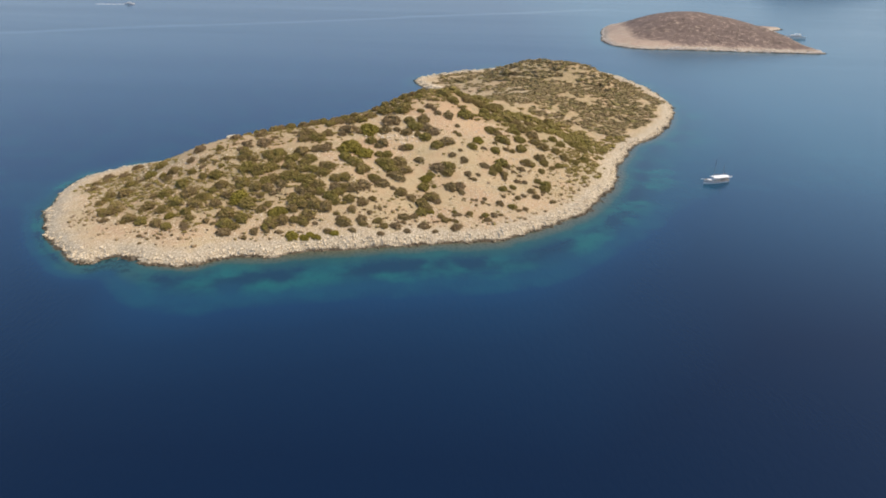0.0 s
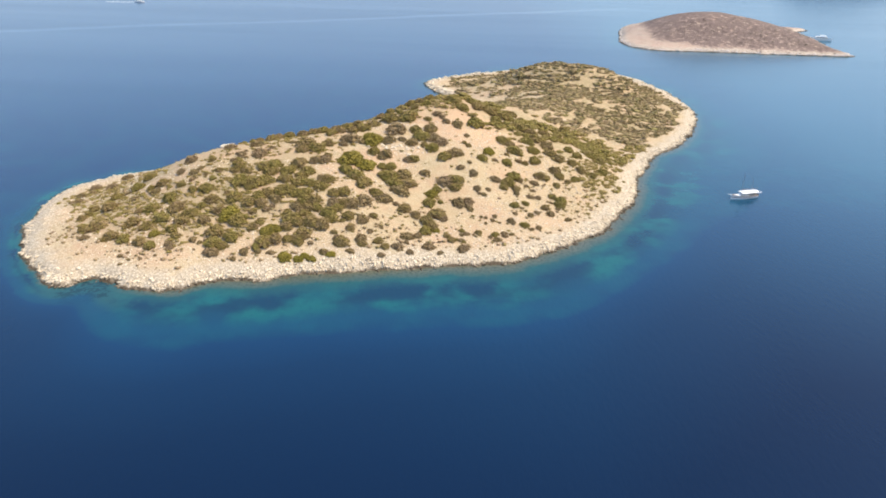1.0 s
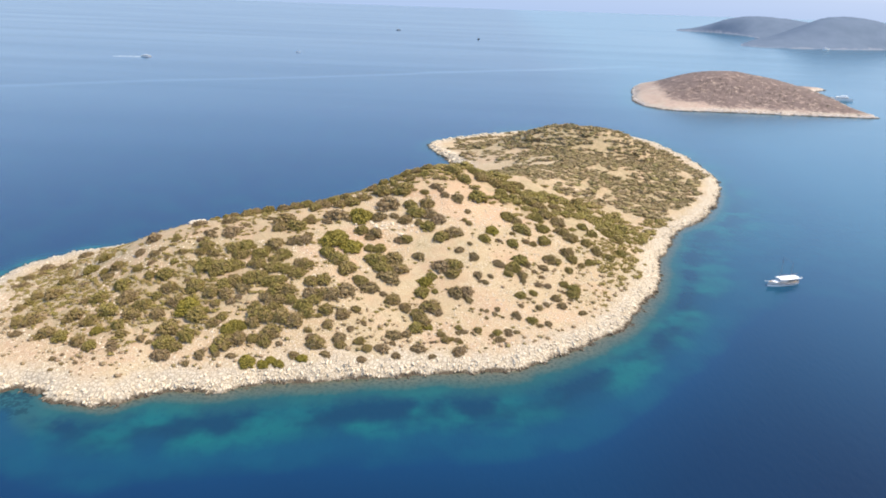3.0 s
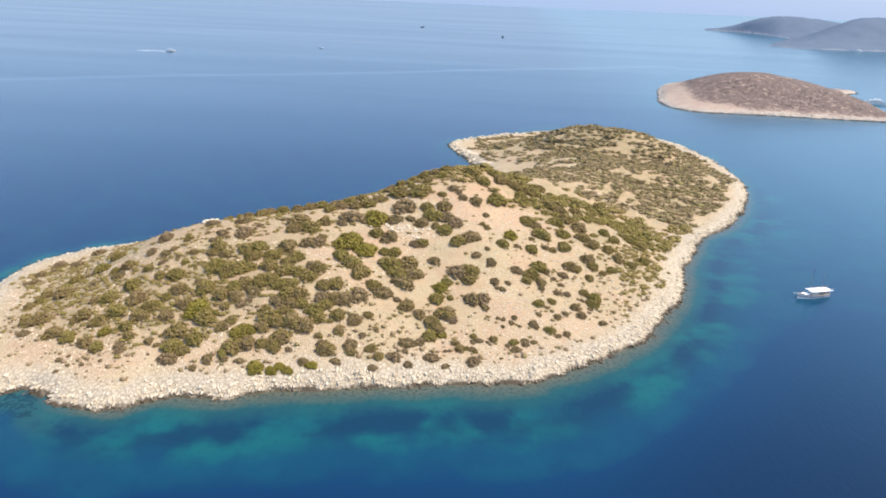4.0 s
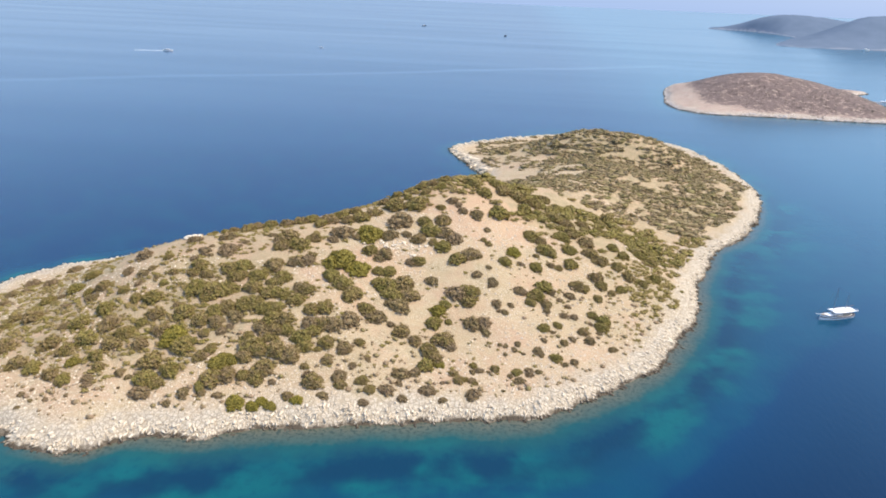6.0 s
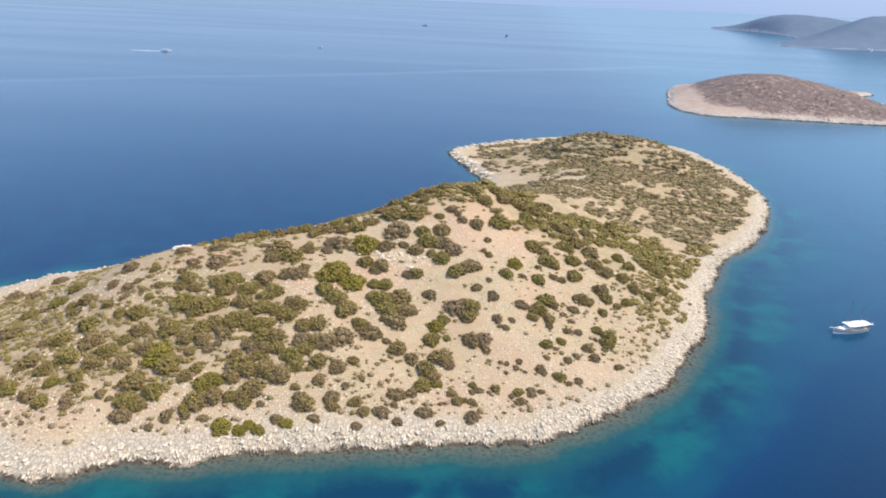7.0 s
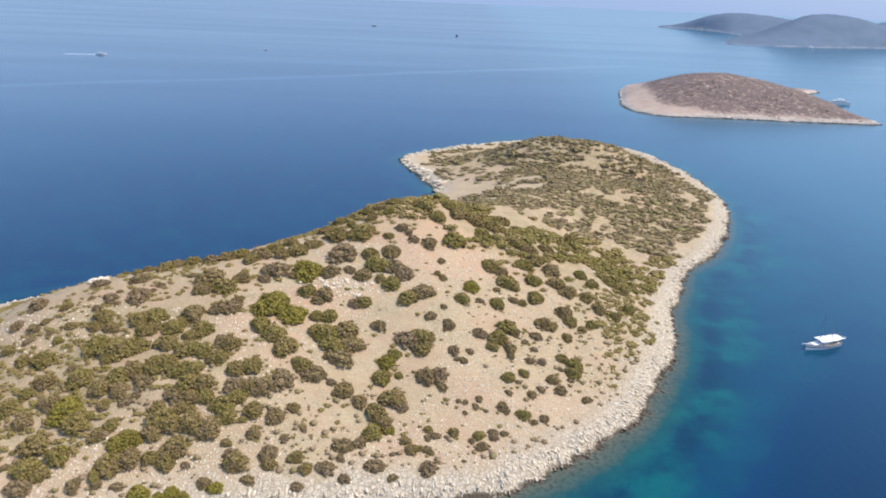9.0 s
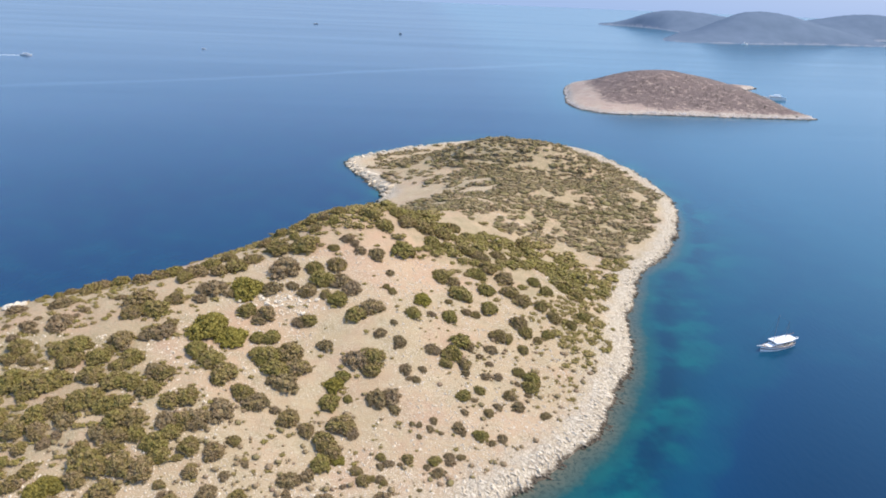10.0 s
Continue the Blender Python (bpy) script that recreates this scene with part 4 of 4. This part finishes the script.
BOULDERS = [boulder(k) for k in range(5)]
spots = scatter(16000, 1.0, 6.5, 0.42, 0.8, 44)
spots = [q for q in spots if q[1] < 345 and -150 < q[0] < 95][:90]
pile = np.random.default_rng(45)
for k, (x, y, z, q, a) in enumerate(spots):
    ob = new("boulder", BOULDERS[k % 5])
    ob.matrix_basis = pose(x, y, z + 0.12 * q, 0, 0, math.degrees(a)) @ Matrix.Diagonal((q, q, q, 1))
    tagged(ob, "pale weathered limestone boulder on the rocky shore", "boulder", "boulders along the shore")
for k in range(26):
    x, y = float(pile.normal(-30, 7)), float(pile.normal(340, 3))
    q = float(pile.uniform(0.45, 0.95))
    ob = new("boulder", BOULDERS[k % 5])
    ob.matrix_basis = pose(x, y, float(ground_at(x, y)[0][0]) + 0.15 * q, 0, 0, float(pile.uniform(0, 360))) @ Matrix.Diagonal((q, q, q, 1))
    tagged(ob, "white limestone block in a tumbled heap on the slope", "boulder", "tumbled stone heap")


for k in range(11):
    x, y = float(pile.normal(-110.0, 1.2)), float(pile.normal(337.0, 0.9))
    q = float(pile.uniform(0.8, 1.35))
    ob = new("boulder", BOULDERS[k % 5])
    ob.matrix_basis = pose(x, y, float(ground_at(x, y)[0][0]) + 0.3 * q, 0, 0, float(pile.uniform(0, 360))) @ Matrix.Diagonal((q, q, q, 1))
    tagged(ob, "white limestone block of a small outcrop on the ridge", "boulder", "outcrop on the ridge")


# ================= boats =================
WHITE = plain("white_paint", (0.80, 0.79, 0.76), 0.35, 0.5, 0.05, 1.5)
VARNISH = plain("varnished_wood", (0.17, 0.075, 0.032), 0.35, 0.5, 0.3, 3.0)
MAST = plain("weathered_spar", (0.26, 0.27, 0.29), 0.6, 0.3, 0.2, 2.0)
TEAK = plain("teak_deck", (0.52, 0.45, 0.36), 0.7, 0.3, 0.2, 4.0)
CANVAS = plain("white_canvas", (0.82, 0.81, 0.79), 0.85, 0.2, 0.05, 1.0)
DARK = plain("dark_glass", (0.02, 0.025, 0.03), 0.1, 0.6, 0.2, 3.0)
ROPE = plain("rigging_wire", (0.10, 0.10, 0.10), 0.5, 0.5, 0.1, 3.0)
NAVY = plain("dark_hull_paint", (0.035, 0.04, 0.05), 0.4, 0.4, 0.2, 1.0)


def box(bm, x, y, z, sx, sy, sz, soft=0.0, m=None):
    made = bmesh.ops.create_cube(bm, size=1.0, matrix=(m or Matrix()) @ Matrix.Translation((x, y, z)) @ Matrix.Diagonal((sx, sy, sz, 1)))
    if soft:
        edges = {e for v in made["verts"] for e in v.link_edges}
        bmesh.ops.bevel(bm, geom=list(edges), offset=soft, segments=2, affect="EDGES")


def rod(bm, a, b, r1, r2=None, sides=8):
    a, b = Vector(a), Vector(b)
    m = Matrix.Translation((a + b) / 2) @ (b - a).to_track_quat("Z", "Y").to_matrix().to_4x4()
    bmesh.ops.create_cone(bm, cap_ends=True, segments=sides, radius1=r1, radius2=r1 if r2 is None else r2, depth=(b - a).length, matrix=m)


def loft(bm, rings, cap=True):
    rows = [[bm.verts.new(p) for p in ring] for ring in rings]
    for a, b in zip(rows, rows[1:]):
        for k in range(len(a) - 1):
            bm.faces.new((a[k], a[k + 1], b[k + 1], b[k]))
    if cap:
        bm.faces.new(rows[0])
        bm.faces.new(rows[-1][::-1])
    bmesh.ops.recalc_face_normals(bm, faces=bm.faces[:])


def hull_station(u, length, beam, low, high):
    """Half breadth and rail height at u, from 0 at the stern to 1 at the bow."""
    fat = beam / 2 * min(1.0, 0.78 + 0.9 * u) * (1 - max(0.0, (u - 0.45) / 0.55) ** 2.2)
    rail = low + (high - low) * max(0.0, (u - 0.3) / 0.7) ** 2 + 0.35 * max(0.0, (0.25 - u) / 0.25) ** 2
    return -length / 2 + u * length + 0.9 * max(0, u - 0.8) * 2, max(fat, 0.05), rail


def hull_rings(length, beam, low, high, bottom=-0.7, out=0.0, cut=None):
    rings = []
    for k in range(19):
        x, w, rail = hull_station(k / 18, length, beam, low, high)
        if cut:
            lo, hi = rail * cut[0], rail * cut[1]
            ring = [(x, -(w * (0.9 + 0.1 * cut[0]) + out), lo), (x, -(w * (0.9 + 0.1 * cut[1]) + out), hi)]
            rings.append(ring + [(x, -ring[1][1], hi), (x, -ring[0][1], lo)])
            continue
        half = [(0.0, bottom), (0.55 * w, bottom * 0.75), (0.86 * w, 0.0), (0.95 * w, rail * 0.5), (w, rail)]
        rings.append([(x, -a, z) for a, z in half[::-1]] + [(x, a, z) for a, z in half[1:]])
    return rings


def gulet(m):
    """A two-masted wooden day-cruise yacht with a white sun awning aft; the bow along +x."""
    top = new("sailing_yacht")
    top.matrix_basis = m
    tagged(top, "two-masted wooden yacht with white hull and white awning, at anchor", "yacht")
    L, B = 15.6, 4.9
    bm = bmesh.new()
    loft(bm, hull_rings(L, B, 1.35, 2.3))
    hull = part("hull", bm, WHITE, top, "white painted hull")
    for cut, mat, name in (((0.46, 0.64), VARNISH, "hull_stripe"), ((0.93, 1.04), VARNISH, "rail")):
        bm = bmesh.new()
        for side in (0, 1):
            rings = [r[:2] if side == 0 else r[2:] for r in hull_rings(L, B, 1.35, 2.3, out=0.05, cut=cut)]
            loft(bm, rings, cap=False)
        bmesh.ops.solidify(bm, geom=bm.faces[:], thickness=0.06)
        part(name, bm, mat, hull, "varnished brown wood")
    bm = bmesh.new()
    rows = []
    for k in range(1, 18):
        x, w, rail = hull_station(k / 18, L, B, 1.35, 2.3)
        rows.append([(x, -w * 0.94, rail - 0.25), (x, w * 0.94, rail - 0.25)])
    loft(bm, rows, cap=False)
    bmesh.ops.solidify(bm, geom=bm.faces[:], thickness=0.05)
    part("deck", bm, TEAK, top, "teak planked deck")
    bm = bmesh.new()
    box(bm, 0.6, 0, 1.65, 5.2, 2.9, 0.95, 0.12)
    cabin = part("cabin", bm, WHITE, top)
    for side in (-1, 1):
        for k in range(4):
            bm = bmesh.new()
            box(bm, -1.2 + 1.2 * k, side * 1.46, 1.75, 0.8, 0.04, 0.36, 0.015)
            part("window", bm, DARK, cabin)
    bm = bmesh.new()
    box(bm, 4.3, 0, 1.8, 2.2, 2.5, 0.3, 0.1)
    part("sun_mattress", bm, CANVAS, top, "white foredeck cushion")
    bm = bmesh.new()
    rings = []
    for k in range(9):
        x = -8.0 + k * 1.35
        half = 2.25 * (0.62, 0.86, 0.97, 1, 1, 1, 0.99, 0.96, 0.9)[k]
        sag = 0.10 * math.sin(k * 2.1)
        rings.append([(x, y, 2.85 + 0.3 * (1 - (y / 2.3) ** 2) + sag * 0.3 + 0.03 * k) for y in np.linspace(-half, half, 9)])
    loft(bm, rings, cap=False)
    bmesh.ops.solidify(bm, geom=bm.faces[:], thickness=0.06)
    part("awning", bm, CANVAS, top, "white canvas awning")
    for x in (-6.4, -3.6, -0.8, 2.0):
        for y in (-2.1, 2.1):
            bm = bmesh.new()
            rod(bm, (x, y * 0.97, 1.2), (x, y, 2.95), 0.035)
            part("awning_post", bm, ROPE, top)
    for x, h in ((2.2, 13.5), (-4.0, 10.0)):
        bm = bmesh.new()
        rod(bm, (x, 0, 1.0), (x - 0.25, 0, h), 0.11, 0.06, 10)
        mast = part("mast", bm, MAST, top, "weathered grey mast")
        bm = bmesh.new()
        rod(bm, (x - 0.1, 0, 4.3), (x - 4.2, 0, 4.6), 0.09, 0.06)
        part("boom", bm, VARNISH, mast)
        bm = bmesh.new()
        for y in (-2.1, 2.1):
            for dx in (-0.7, 0.5):
                rod(bm, (x + dx, y, 1.6), (x - 0.2, 0, h - 0.6), 0.012, sides=5)
        part("shrouds", bm, ROPE, mast)
    bm = bmesh.new()
    rod(bm, (7.2, 0, 2.25), (10.6, 0, 2.9), 0.13, 0.07)
    part("bowsprit", bm, WHITE, top)
    bm = bmesh.new()
    rod(bm, (10.5, 0, 2.9), (2.0, 0, 13.2), 0.012, sides=5)
    rod(bm, (1.95, 0, 13.2), (-4.25, 0, 9.8), 0.012, sides=5)
    part("stay", bm, ROPE, top)
    bm = bmesh.new()
    box(bm, -9.3, 0.3, 1.95, 3.4, 0.55, 0.08, 0.02)
    for y in (0.06, 0.54):
        for x in (-10.8, -9.4, -8.0):
            rod(bm, (x, y, 1.95), (x, y, 2.7), 0.02, sides=6)
        rod(bm, (-10.8, y, 2.7), (-8.0, y, 2.7), 0.02, sides=6)
    part("gangway", bm, WHITE, top, "white gangway sticking out over the stern")
    return top


def motor_yacht(m, length, hull_mat, top_mat, label):
    top = new("motor_boat")
    top.matrix_basis = m
    tagged(top, label, "boat")
    k = length / 16.0
    bm = bmesh.new()
    loft(bm, [[(a * k, b * k, c * k) for a, b, c in r] for r in hull_rings(16.0, 4.6, 1.6, 2.4)])
    part("hull", bm, hull_mat, top)
    bm = bmesh.new()
    box(bm, -0.5 * k, 0, 2.3 * k, 8.5 * k, 3.6 * k, 1.5 * k, 0.3 * k)
    cabin = part("cabin", bm, top_mat, top)
    bm = bmesh.new()
    box(bm, -0.3 * k, 0, 2.45 * k, 8.0 * k, 3.68 * k, 0.5 * k, 0.05 * k)
    part("window_band", bm, DARK, cabin, "dark glass window band")
    bm = bmesh.new()
    box(bm, -1.5 * k, 0, 3.9 * k, 4.6 * k, 2.9 * k, 0.14 * k, 0.05 * k)
    for x in (-3.4, 0.4):
        for y in (-1.2, 1.2):
            rod(bm, (x * k, y * k, 3.0 * k), (x * k, y * k, 3.9 * k), 0.06 * k)
    part("flybridge_roof", bm, top_mat, top)
    bm = bmesh.new()
    rod(bm, (-2.4 * k, 0, 3.9 * k), (-2.7 * k, 0, 6.2 * k), 0.06 * k, 0.03 * k)
    part("antenna", bm, ROPE, top)
    return top


gulet(pose(145.2, 361.8, 0, 0, 0, 180 + 23))
motor_yacht(pose(469, 1012, 0, 0, 0, 172), 27.0, WHITE, WHITE, "white motor yacht moored off the islet cove")
motor_yacht(pose(-552, 1214, 0, 0, 0, 12), 15.0, WHITE, WHITE, "white motor boat under way, trailing a foam wake")
motor_yacht(pose(-348, 1399, 0, 0, 0, 5), 8.0, WHITE, WHITE, "tiny white motor boat far out on open water")
motor_yacht(pose(-18, 1960, 0, 0, 0, 70), 13.0, NAVY, NAVY, "small dark fishing boat far out on open water")
motor_yacht(pose(-265, 2247, 0, 0, 0, 20), 13.0, NAVY, WHITE, "small dark-hulled boat far out on open water")
motor_yacht(pose(918, 2076, 0, 0, 0, 20), 20.0, WHITE, WHITE, "white boat moored below the distant headland")

FOAM = plain("sea_foam", (0.80, 0.83, 0.85), 0.9, 0.2, 0.2, 0.3)
bm = bmesh.new()
rows = []
for k in range(21):
    u = k / 20
    x = -560 - 46 * u
    w = 1.6 + 1.6 * u + 0.8 * math.sin(k * 2.3) * (1 - u)
    yc = 1212.6 - 9.6 * u + 0.5 * math.sin(k * 1.7)
    rows.append([(x, yc - w * (1 - u) ** 0.4, 0.03), (x, yc, 0.10 * (1 - u) + 0.03), (x, yc + w * (1 - u) ** 0.4, 0.03)])
loft(bm, rows, cap=False)
me = bpy.data.meshes.new("wake")
bm.to_mesh(me)
bm.free()
me.materials.append(FOAM)
tagged(new("wake", me), "white foam wake on blue water behind a boat", "wake", kind="stuff")
